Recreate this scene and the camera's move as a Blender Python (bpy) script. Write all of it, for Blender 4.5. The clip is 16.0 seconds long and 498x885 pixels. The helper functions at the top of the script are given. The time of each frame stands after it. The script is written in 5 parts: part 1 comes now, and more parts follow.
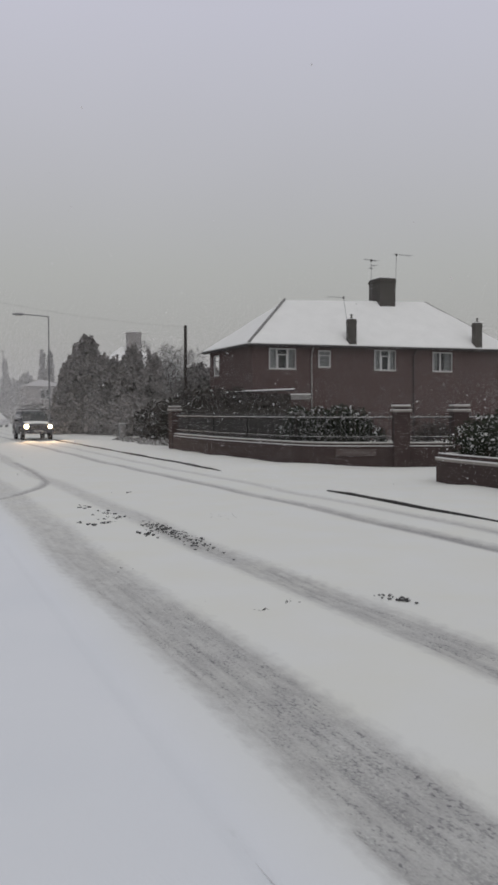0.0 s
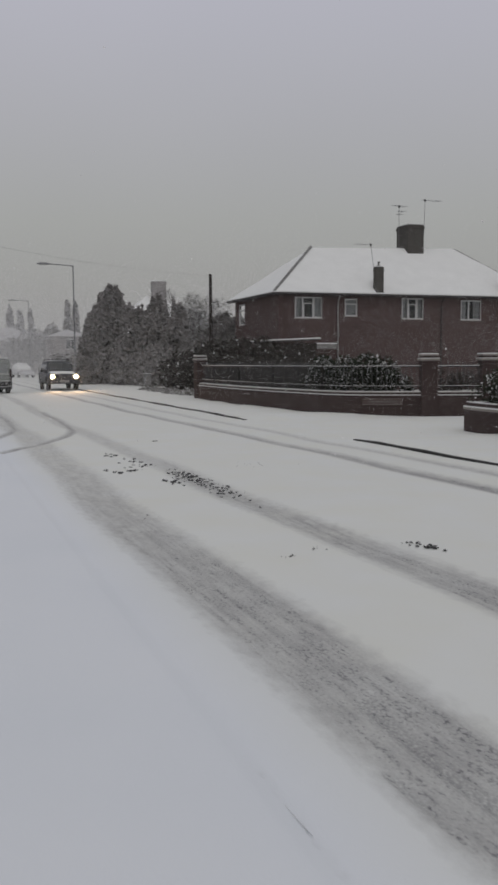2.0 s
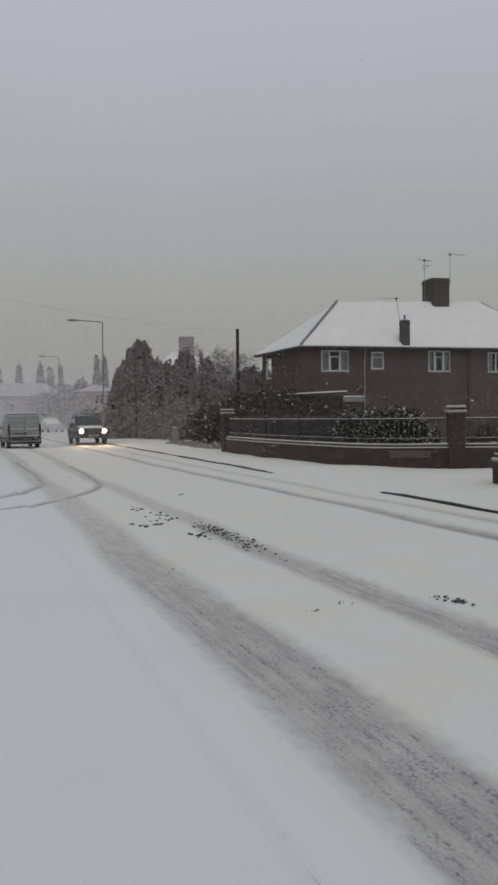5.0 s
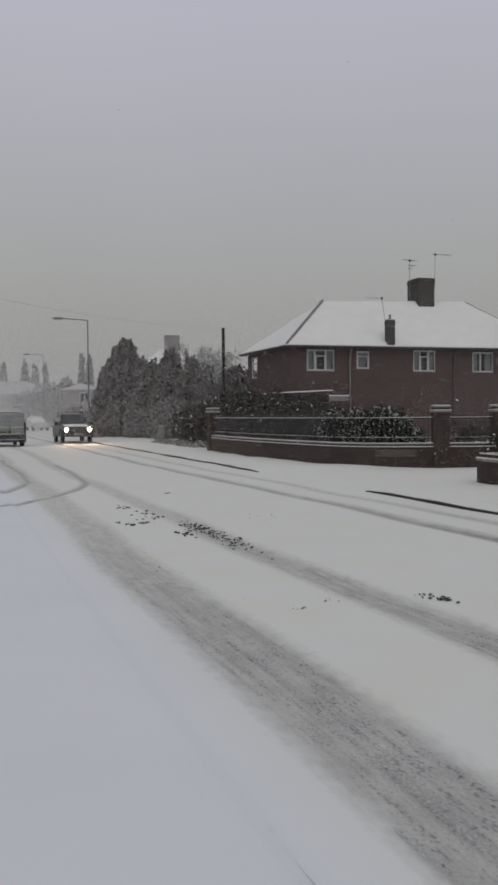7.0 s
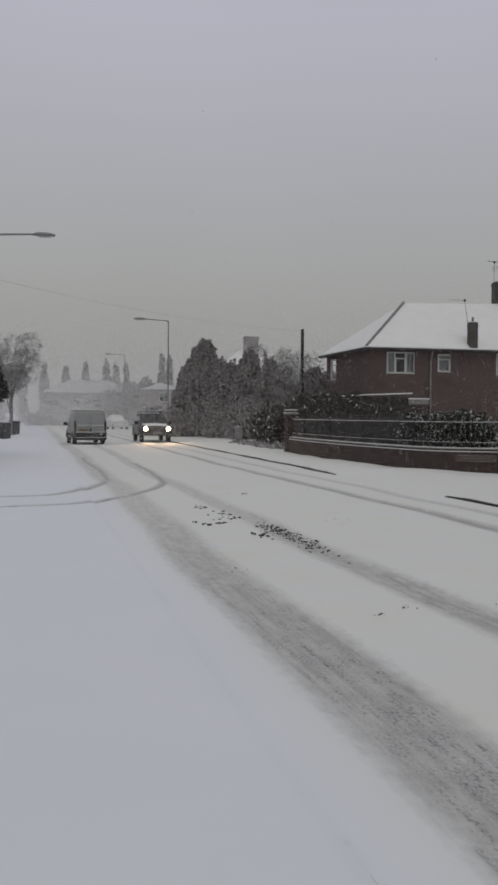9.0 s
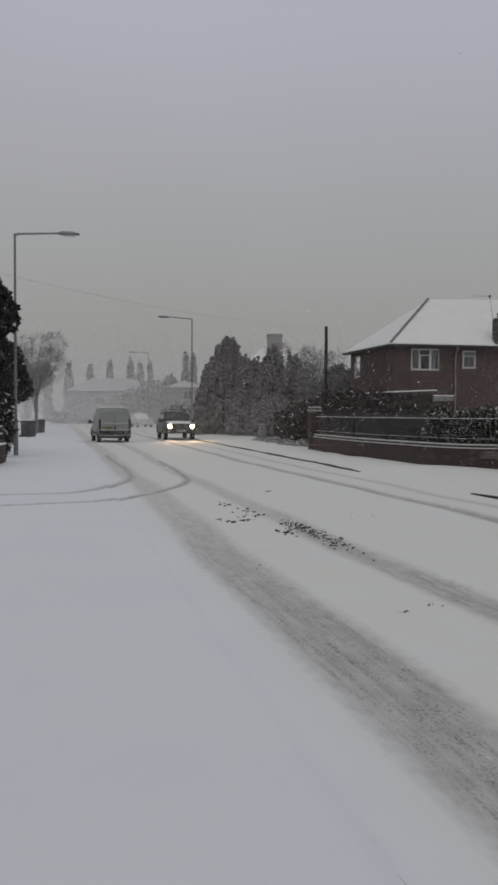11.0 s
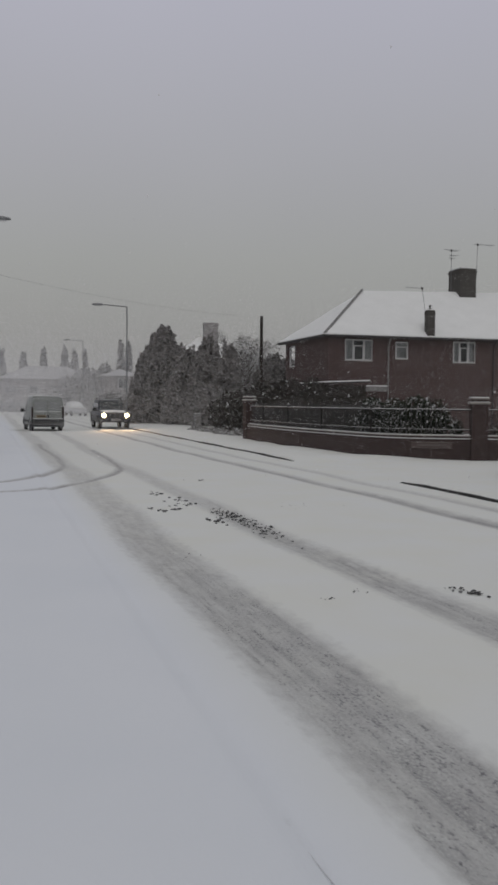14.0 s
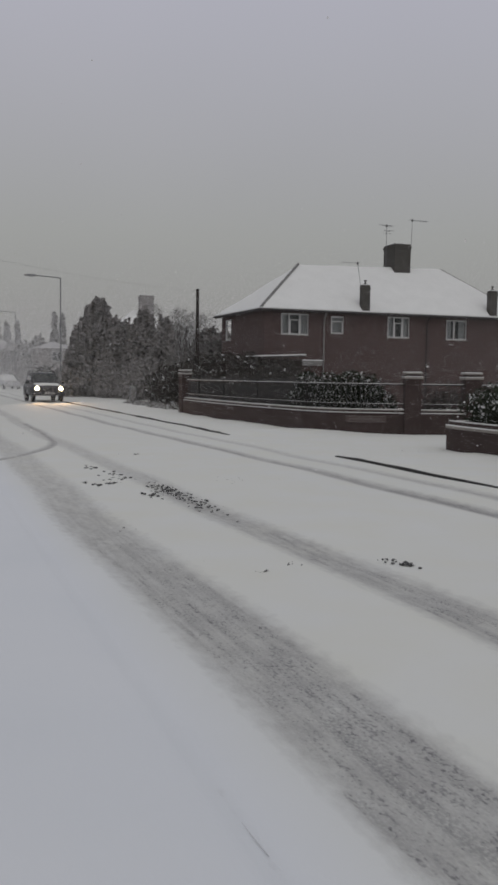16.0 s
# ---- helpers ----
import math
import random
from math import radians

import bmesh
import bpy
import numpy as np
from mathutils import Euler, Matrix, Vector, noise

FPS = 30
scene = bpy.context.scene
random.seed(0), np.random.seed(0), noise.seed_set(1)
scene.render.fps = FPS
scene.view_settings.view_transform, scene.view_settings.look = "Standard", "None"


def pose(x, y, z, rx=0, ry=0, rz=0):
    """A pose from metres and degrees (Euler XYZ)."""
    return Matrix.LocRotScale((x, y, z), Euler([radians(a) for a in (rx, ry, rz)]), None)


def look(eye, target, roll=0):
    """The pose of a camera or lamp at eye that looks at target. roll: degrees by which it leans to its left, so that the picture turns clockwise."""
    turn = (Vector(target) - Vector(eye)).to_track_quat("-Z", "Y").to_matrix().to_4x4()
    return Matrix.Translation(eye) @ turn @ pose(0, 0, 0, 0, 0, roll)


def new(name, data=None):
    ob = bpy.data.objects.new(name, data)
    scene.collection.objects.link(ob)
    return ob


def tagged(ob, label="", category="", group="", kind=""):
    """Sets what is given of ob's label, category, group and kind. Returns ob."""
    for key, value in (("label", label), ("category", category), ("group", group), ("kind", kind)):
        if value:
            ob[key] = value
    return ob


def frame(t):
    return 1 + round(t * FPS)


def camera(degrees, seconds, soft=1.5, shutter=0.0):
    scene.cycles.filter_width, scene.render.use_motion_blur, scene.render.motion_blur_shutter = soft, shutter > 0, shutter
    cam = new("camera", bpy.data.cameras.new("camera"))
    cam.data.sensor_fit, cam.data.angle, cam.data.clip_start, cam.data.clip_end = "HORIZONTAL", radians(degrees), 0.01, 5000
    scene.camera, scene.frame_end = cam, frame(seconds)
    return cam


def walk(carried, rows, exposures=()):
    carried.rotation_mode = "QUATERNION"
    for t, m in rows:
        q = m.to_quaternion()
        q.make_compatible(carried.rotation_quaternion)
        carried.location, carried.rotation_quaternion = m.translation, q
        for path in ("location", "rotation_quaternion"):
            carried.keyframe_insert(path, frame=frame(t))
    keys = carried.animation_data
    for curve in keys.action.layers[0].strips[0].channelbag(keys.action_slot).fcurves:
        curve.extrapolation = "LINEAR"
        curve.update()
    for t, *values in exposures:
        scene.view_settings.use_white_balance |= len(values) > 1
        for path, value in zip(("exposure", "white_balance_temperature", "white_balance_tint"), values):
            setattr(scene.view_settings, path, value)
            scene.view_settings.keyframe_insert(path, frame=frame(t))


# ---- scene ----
# ---- camera: t, x, y, z, yaw, pitch, roll ----
EXPOSURES = [(0.0, 0.18), (0.5, 0.14), (1.5, -0.02), (3.5, -0.03), (7.0, -0.04), (9.0, -0.06), (9.5, -0.13), (10.0, -0.15), (12.5, -0.15), (16.0, -0.14)]
PATH = [
    (0.0, -0.052, -0.094, 1.656, 0.89, -2.02, 0.22),
    (0.5, -0.089, -0.050, 1.650, 3.59, -2.42, 0.19),
    (1.0, -0.083, -0.026, 1.632, 2.86, -3.15, 0.17),
    (1.5, -0.067, -0.019, 1.624, 2.57, -4.09, 0.54),
    (2.0, -0.066, -0.017, 1.616, 2.49, -5.15, 0.34),
    (2.5, -0.036, -0.017, 1.625, 2.54, -4.14, 0.88),
    (3.0, -0.047, -0.016, 1.626, 3.31, -2.93, -0.15),
    (3.5, -0.038, -0.019, 1.629, 3.97, -2.51, 0.06),
    (4.0, -0.034, -0.002, 1.621, 4.72, -1.45, 0.51),
    (6.5, -0.041, -0.027, 1.608, 3.18, -2.32, 0.86),
    (7.0, -0.049, -0.045, 1.610, 3.31, -1.83, 0.55),
    (7.5, -0.052, -0.045, 1.617, 5.71, -1.35, 0.24),
    (8.0, -0.064, -0.016, 1.613, 7.03, -1.51, -0.34),
    (8.5, -0.066, -0.003, 1.614, 7.39, -1.97, -0.23),
    (9.0, -0.070, 0.008, 1.610, 8.22, -1.73, -0.36),
    (9.5, -0.072, 0.008, 1.605, 9.12, -1.88, -0.30),
    (10.0, -0.079, 0.005, 1.607, 9.31, -1.66, -0.41),
    (12.5, -0.057, 0.036, 1.600, 10.25, -2.34, 0.33),
    (13.0, -0.050, 0.046, 1.599, 9.37, -2.37, -0.28),
    (13.5, -0.027, 0.043, 1.600, 7.22, -2.35, -0.43),
    (14.0, 0.001, 0.004, 1.601, 5.70, -2.54, -0.48),
    (14.5, 0.000, 0.000, 1.600, 6.10, -3.50, -0.30),
    (15.0, 0.003, 0.017, 1.595, 4.02, -4.36, -0.20),
    (15.5, 0.019, 0.010, 1.597, 2.45, -4.89, -0.11),
    (16.0, 0.010, 0.028, 1.596, 1.67, -4.15, -0.76)]
cam = camera(30.82, 16.0, soft=3.0)
walk(cam, [(t, pose(x, y, z, 90 + pitch, roll, yaw)) for t, x, y, z, yaw, pitch, roll in PATH],
     exposures=EXPOSURES)

# ---- world, sun ----
world = bpy.data.worlds.new("overcast")
scene.world = world
world.use_nodes = True
wt = world.node_tree
wt.nodes.clear()
w_out = wt.nodes.new("ShaderNodeOutputWorld")
w_bg = wt.nodes.new("ShaderNodeBackground")
w_sky = wt.nodes.new("ShaderNodeTexSky")
w_sky.sky_type = "NISHITA"
w_sky.sun_disc = False
w_sky.sun_elevation = radians(28)
w_sky.sun_rotation = radians(200)
w_sky.dust_density = 6.0
w_co = wt.nodes.new("ShaderNodeTexCoord")
w_sep = wt.nodes.new("ShaderNodeSeparateXYZ")
w_ramp = wt.nodes.new("ShaderNodeValToRGB")
cr = w_ramp.color_ramp
cr.elements[0].position, cr.elements[0].color = 0.0, (0.320, 0.318, 0.309, 1)
cr.elements[1].position, cr.elements[1].color = 1.0, (0.36, 0.36, 0.375, 1)
for pos, col in ((0.06, (0.322, 0.320, 0.311)), (0.15, (0.360, 0.363, 0.355)), (0.25, (0.400, 0.400, 0.424)), (0.40, (0.455, 0.455, 0.520)), (0.6, (0.42, 0.42, 0.46))):
    cr.elements.new(pos).color = (*col, 1)
w_noise = wt.nodes.new("ShaderNodeTexNoise")
w_noise.inputs["Scale"].default_value = 2.2
w_noise.inputs["Detail"].default_value = 3.0
w_mul = wt.nodes.new("ShaderNodeMapRange")
w_mul.inputs["To Min"].default_value, w_mul.inputs["To Max"].default_value = 0.95, 1.05
w_cloud = wt.nodes.new("ShaderNodeMix")
w_cloud.data_type, w_cloud.blend_type = "RGBA", "MULTIPLY"
w_cloud.inputs["Factor"].default_value = 1.0
w_mix = wt.nodes.new("ShaderNodeMix")
w_mix.data_type, w_mix.blend_type = "RGBA", "ADD"
w_mix.inputs["Factor"].default_value = 0.004
wt.links.new(w_co.outputs["Generated"], w_sep.inputs[0])
wt.links.new(w_sep.outputs["Z"], w_ramp.inputs["Fac"])
wt.links.new(w_co.outputs["Generated"], w_noise.inputs["Vector"])
wt.links.new(w_noise.outputs["Fac"], w_mul.inputs["Value"])
wt.links.new(w_ramp.outputs["Color"], w_cloud.inputs["A"])
wt.links.new(w_mul.outputs["Result"], w_cloud.inputs["B"])
wt.links.new(w_cloud.outputs["Result"], w_mix.inputs["A"])
wt.links.new(w_sky.outputs["Color"], w_mix.inputs["B"])
wt.links.new(w_mix.outputs["Result"], w_bg.inputs["Color"])
w_bg.inputs["Strength"].default_value = 1.0
wt.links.new(w_bg.outputs[0], w_out.inputs[0])
sun_data = bpy.data.lights.new("sun", "SUN")
sun_data.energy, sun_data.angle, sun_data.color = 0.5, radians(50), (1.0, 0.97, 0.93)
sun = new("sun", sun_data)
sun.matrix_world = look((0, 0, 50), (-12, 30, 0))

# ---- materials ----
def mat(name, col, col2=None, rough=0.8, metal=0.0, scale=6.0, bump=0.2, fine=None, spec=0.3, dist=0.01):
    """Two-scale mottled surface between col and col2 with bump."""
    m = bpy.data.materials.new(name)
    m.use_nodes = True
    nt = m.node_tree
    b = nt.nodes["Principled BSDF"]
    b.inputs["Roughness"].default_value, b.inputs["Metallic"].default_value = rough, metal
    b.inputs["Specular IOR Level"].default_value = spec
    co = nt.nodes.new("ShaderNodeTexCoord")
    n1 = nt.nodes.new("ShaderNodeTexNoise")
    n1.inputs["Scale"].default_value, n1.inputs["Detail"].default_value = scale, 5.0
    n2 = nt.nodes.new("ShaderNodeTexNoise")
    n2.inputs["Scale"].default_value, n2.inputs["Detail"].default_value = fine or scale * 9, 4.0
    add = nt.nodes.new("ShaderNodeMath")
    add.operation = "ADD"
    mr = nt.nodes.new("ShaderNodeMapRange")
    mr.inputs["From Min"].default_value, mr.inputs["From Max"].default_value = 0.7, 1.3
    mix = nt.nodes.new("ShaderNodeMix")
    mix.data_type = "RGBA"
    c2 = col2 or tuple(c * 0.75 for c in col)
    mix.inputs["A"].default_value, mix.inputs["B"].default_value = (*col, 1), (*c2, 1)
    bp = nt.nodes.new("ShaderNodeBump")
    bp.inputs["Strength"].default_value, bp.inputs["Distance"].default_value = bump, dist
    for n in (n1, n2):
        nt.links.new(co.outputs["Object"], n.inputs["Vector"])
    nt.links.new(n1.outputs["Fac"], add.inputs[0])
    nt.links.new(n2.outputs["Fac"], add.inputs[1])
    nt.links.new(add.outputs[0], mr.inputs["Value"])
    nt.links.new(mr.outputs["Result"], mix.inputs["Factor"])
    nt.links.new(mix.outputs["Result"], b.inputs["Base Color"])
    nt.links.new(add.outputs[0], bp.inputs["Height"])
    nt.links.new(bp.outputs["Normal"], b.inputs["Normal"])
    return m


def brick_mat(name, c1, c2, mortar, bw=0.215, bh=0.065, mor=0.01):
    m = mat(name, c1, c2, rough=0.92, scale=1.3, bump=0.3)
    nt = m.node_tree
    b = nt.nodes["Principled BSDF"]
    br = nt.nodes.new("ShaderNodeTexBrick")
    br.inputs["Scale"].default_value = 1.0
    br.inputs["Mortar Size"].default_value = mor
    br.inputs["Brick Width"].default_value, br.inputs["Row Height"].default_value = bw + mor, bh + mor
    br.inputs["Color1"].default_value, br.inputs["Color2"].default_value = (*c1, 1), (*c2, 1)
    br.inputs["Mortar"].default_value = (*mortar, 1)
    uv = nt.nodes.new("ShaderNodeUVMap")
    nt.links.new(uv.outputs["UV"], br.inputs["Vector"])
    old = b.inputs["Base Color"].links[0].from_socket
    mix = nt.nodes.new("ShaderNodeMix")
    mix.data_type = "RGBA"
    mix.inputs["Factor"].default_value = 0.55
    nt.links.new(br.outputs["Color"], mix.inputs["A"])
    nt.links.new(old, mix.inputs["B"])
    nt.links.new(mix.outputs["Result"], b.inputs["Base Color"])
    return m


def leaf_mat(name, c1, c2, snow, snow_col=(0.60, 0.61, 0.61)):
    """Leaves that differ one by one; a share of those that face the sky carry snow."""
    m = bpy.data.materials.new(name)
    m.use_nodes = True
    nt = m.node_tree
    b = nt.nodes["Principled BSDF"]
    b.inputs["Roughness"].default_value = 0.75
    b.inputs["Specular IOR Level"].default_value = 0.2
    geo = nt.nodes.new("ShaderNodeNewGeometry")
    mix = nt.nodes.new("ShaderNodeMix")
    mix.data_type = "RGBA"
    mix.inputs["A"].default_value, mix.inputs["B"].default_value = (*c1, 1), (*c2, 1)
    wh = nt.nodes.new("ShaderNodeTexWhiteNoise")
    wh.noise_dimensions = "1D"
    lt = nt.nodes.new("ShaderNodeMath")
    lt.operation = "LESS_THAN"
    lt.inputs[1].default_value = snow
    mix2 = nt.nodes.new("ShaderNodeMix")
    mix2.data_type = "RGBA"
    mix2.inputs["B"].default_value = (*snow_col, 1)
    nt.links.new(geo.outputs["Random Per Island"], mix.inputs["Factor"])
    nt.links.new(geo.outputs["Random Per Island"], wh.inputs["W"])
    nt.links.new(wh.outputs["Value"], lt.inputs[0])
    nt.links.new(lt.outputs[0], mix2.inputs["Factor"])
    nt.links.new(mix.outputs["Result"], mix2.inputs["A"])
    nt.links.new(mix2.outputs["Result"], b.inputs["Base Color"])
    return m


SNOW = mat("snow", (0.79, 0.80, 0.785), (0.73, 0.74, 0.725), rough=0.85, scale=1.5, bump=0.25, dist=0.02, spec=0.15)
BRICK = brick_mat("house_brick", (0.090, 0.058, 0.054), (0.068, 0.046, 0.044), (0.105, 0.09, 0.086))
WALL_BRICK = brick_mat("garden_wall_brick", (0.058, 0.039, 0.037), (0.045, 0.032, 0.031), (0.068, 0.06, 0.056))
STONE = mat("coping_stone", (0.30, 0.28, 0.26), rough=0.9, scale=4)
CHIMNEY = brick_mat("chimney_brick", (0.085, 0.080, 0.072), (0.062, 0.058, 0.054), (0.09, 0.085, 0.08))
HIPTILE = mat("snow_rimed_hip_tile", (0.12, 0.115, 0.11), (0.36, 0.36, 0.36), rough=0.85, scale=5)
TILE = mat("roof_tile", (0.12, 0.11, 0.105), rough=0.85, scale=3)
UPVC = mat("white_frame", (0.60, 0.60, 0.60), (0.50, 0.50, 0.50), rough=0.45, scale=3, bump=0.03)
FASCIA = mat("dark_fascia", (0.05, 0.045, 0.045), rough=0.6)
IRON = mat("black_iron", (0.025, 0.025, 0.027), (0.04, 0.036, 0.034), rough=0.6, metal=0.3, scale=12)
STEEL = mat("grey_galvanised_steel", (0.28, 0.282, 0.285), (0.20, 0.205, 0.21), rough=0.55, metal=0.5, scale=8)
WOOD = mat("weathered_pole_wood", (0.045, 0.038, 0.034), (0.03, 0.026, 0.024), rough=0.9, scale=7)
BARK = mat("bark", (0.06, 0.05, 0.042), rough=0.95, scale=9)
KERB = mat("wet_kerb_stone", (0.022, 0.022, 0.023), (0.04, 0.04, 0.04), rough=0.6, scale=5)
SLUSH = mat("dirty_slush", (0.03, 0.03, 0.03), (0.11, 0.11, 0.11), rough=0.7, scale=9, bump=0.6)
PIPE = mat("weathered_pipe", (0.26, 0.25, 0.245), (0.17, 0.165, 0.16), rough=0.7)
CURTAIN = mat("net_curtain", (0.40, 0.40, 0.40), (0.22, 0.22, 0.23), rough=0.9, scale=4, bump=0.1)
ROOMDARK = mat("dark_room", (0.06, 0.06, 0.065), rough=0.9)
GLASS = bpy.data.materials.new("window_glass")
GLASS.use_nodes = True
gb = GLASS.node_tree.nodes["Principled BSDF"]
gb.inputs["Base Color"].default_value = (0.9, 0.93, 0.93, 1)
gb.inputs["Roughness"].default_value = 0.03
gb.inputs["Transmission Weight"].default_value = 1.0
gb.inputs["IOR"].default_value = 1.45


# ---- mesh helpers ----
def link_bm(name, bm, material, smooth=False):
    me = bpy.data.meshes.new(name)
    bm.normal_update()
    bm.to_mesh(me)
    bm.free()
    if material:
        me.materials.append(material)
    if smooth:
        me.polygons.foreach_set("use_smooth", [True] * len(me.polygons))
    return me


def part(name, bm, material, parent, label="", smooth=False):
    ob = new(name, link_bm(name, bm, material, smooth))
    ob.parent = parent
    if label:
        tagged(ob, label)
    return ob


def thing(name, label, category, at=None, group="", kind=""):
    ob = new(name)
    ob.empty_display_size = 0.2
    if at is not None:
        ob.matrix_world = at
    return tagged(ob, label, category, group, kind)


def solo(name, bm, material, label, category, group="", kind="", at=None, smooth=False):
    ob = new(name, link_bm(name, bm, material, smooth))
    if at is not None:
        ob.matrix_world = at
    return tagged(ob, label, category, group, kind)


def add_box(bm, x0, x1, y0, y1, z0, z1, bevel=0.0, m=None):
    """A box; faces carry UVs in metres."""
    uv = bm.loops.layers.uv.verify()
    vs = [bm.verts.new((x, y, z)) for x in (x0, x1) for y in (y0, y1) for z in (z0, z1)]
    fs = []
    for ids in ((0, 1, 3, 2), (4, 6, 7, 5), (0, 4, 5, 1), (2, 3, 7, 6), (0, 2, 6, 4), (1, 5, 7, 3)):
        f = bm.faces.new([vs[i] for i in ids])
        fs.append(f)
        f.normal_update()
        n = f.normal
        for lp in f.loops:
            c = lp.vert.co
            lp[uv].uv = (c.y, c.z) if abs(n.x) > 0.5 else ((c.x, c.z) if abs(n.y) > 0.5 else (c.x, c.y))
    if bevel > 0:
        es = list({e for f in fs for e in f.edges})
        r = bmesh.ops.bevel(bm, geom=es, offset=bevel, segments=2, affect="EDGES", profile=0.6)
        vs = list({v for f in r["faces"] for v in f.verts} | {v for v in vs if v.is_valid})
    if m is not None:
        bmesh.ops.transform(bm, matrix=m, verts=[v for v in vs if v.is_valid])
    return bm


def box(x0, x1, y0, y1, z0, z1, bevel=0.0, m=None):
    return add_box(bmesh.new(), x0, x1, y0, y1, z0, z1, bevel, m)


def add_tube(bm, pts, radii, seg=8, cap=True):
    """A tapered tube through pts."""
    rings = []
    for i, p in enumerate(pts):
        p = Vector(p)
        a = Vector(pts[max(i - 1, 0)])
        b = Vector(pts[min(i + 1, len(pts) - 1)])
        d = (b - a).normalized()
        side = d.orthogonal().normalized() if abs(d.z) < 0.9 else Vector((1, 0, 0))
        side = (side - d * side.dot(d)).normalized()
        up = d.cross(side)
        r = radii[i] if hasattr(radii, "__len__") else radii
        rings.append([bm.verts.new(p + (side * math.cos(2 * math.pi * k / seg) + up * math.sin(2 * math.pi * k / seg)) * r) for k in range(seg)])
    for r0, r1 in zip(rings, rings[1:]):
        for k in range(seg):
            bm.faces.new((r0[k], r0[(k + 1) % seg], r1[(k + 1) % seg], r1[k]))
    if cap:
        bm.faces.new(rings[0][::-1])
        bm.faces.new(rings[-1])
    return bm


def tube(pts, radii, seg=8, cap=True):
    return add_tube(bmesh.new(), pts, radii, seg, cap)


def add_prism(bm, outline, x0, x1):
    """An outline of (y, z) drawn out along x."""
    a = [bm.verts.new((x0, y, z)) for y, z in outline]
    b = [bm.verts.new((x1, y, z)) for y, z in outline]
    n = len(outline)
    for i in range(n):
        bm.faces.new((a[i], b[i], b[(i + 1) % n], a[(i + 1) % n]))
    bm.faces.new(a[::-1])
    bm.faces.new(b)
    return bm


def scatter_mesh(name, pos, size, rng, material, quad=True, flat=0.0, drape=0.0, wide=0.28):
    """One mesh of many small leaves at pos, each turned at random."""
    n = len(pos)
    u = rng.normal(size=(n, 3))
    u[:, 2] *= 1 - flat
    u /= np.linalg.norm(u, axis=1)[:, None]
    w = rng.normal(size=(n, 3))
    w[:, 2] *= 1 - flat
    w[:, 2] -= drape
    w -= u * np.sum(u * w, axis=1)[:, None]
    w /= np.linalg.norm(w, axis=1)[:, None]
    s = (size * rng.uniform(0.6, 1.4, n))[:, None]
    k = 4 if quad else 3
    if quad:
        v = np.stack([pos - u * s * 0.5, pos - w * s * wide + u * s * 0.05, pos + u * s * 0.6, pos + w * s * wide], 1)
    else:
        v = np.stack([pos - u * s * 0.5, pos + u * s * 0.5, pos + w * s * 0.8], 1)
    me = bpy.data.meshes.new(name)
    me.vertices.add(n * k)
    me.vertices.foreach_set("co", v.reshape(-1).astype(np.float32))
    me.loops.add(n * k)
    me.loops.foreach_set("vertex_index", np.arange(n * k, dtype=np.int32))
    me.polygons.add(n)
    me.polygons.foreach_set("loop_start", np.arange(0, n * k, k, dtype=np.int32))
    me.update(calc_edges=True)
    me.materials.append(material)
    return me


# ---- road frame: s along the far kerb, l across (minus towards the near side) ----
RO, RD, RN = Vector((-1.28, 24.76)), Vector((-0.372, 0.928)), Vector((0.928, 0.372))


def road(s, l, z=0.0):
    p = RO + RD * s + RN * l
    return Vector((p.x, p.y, z))


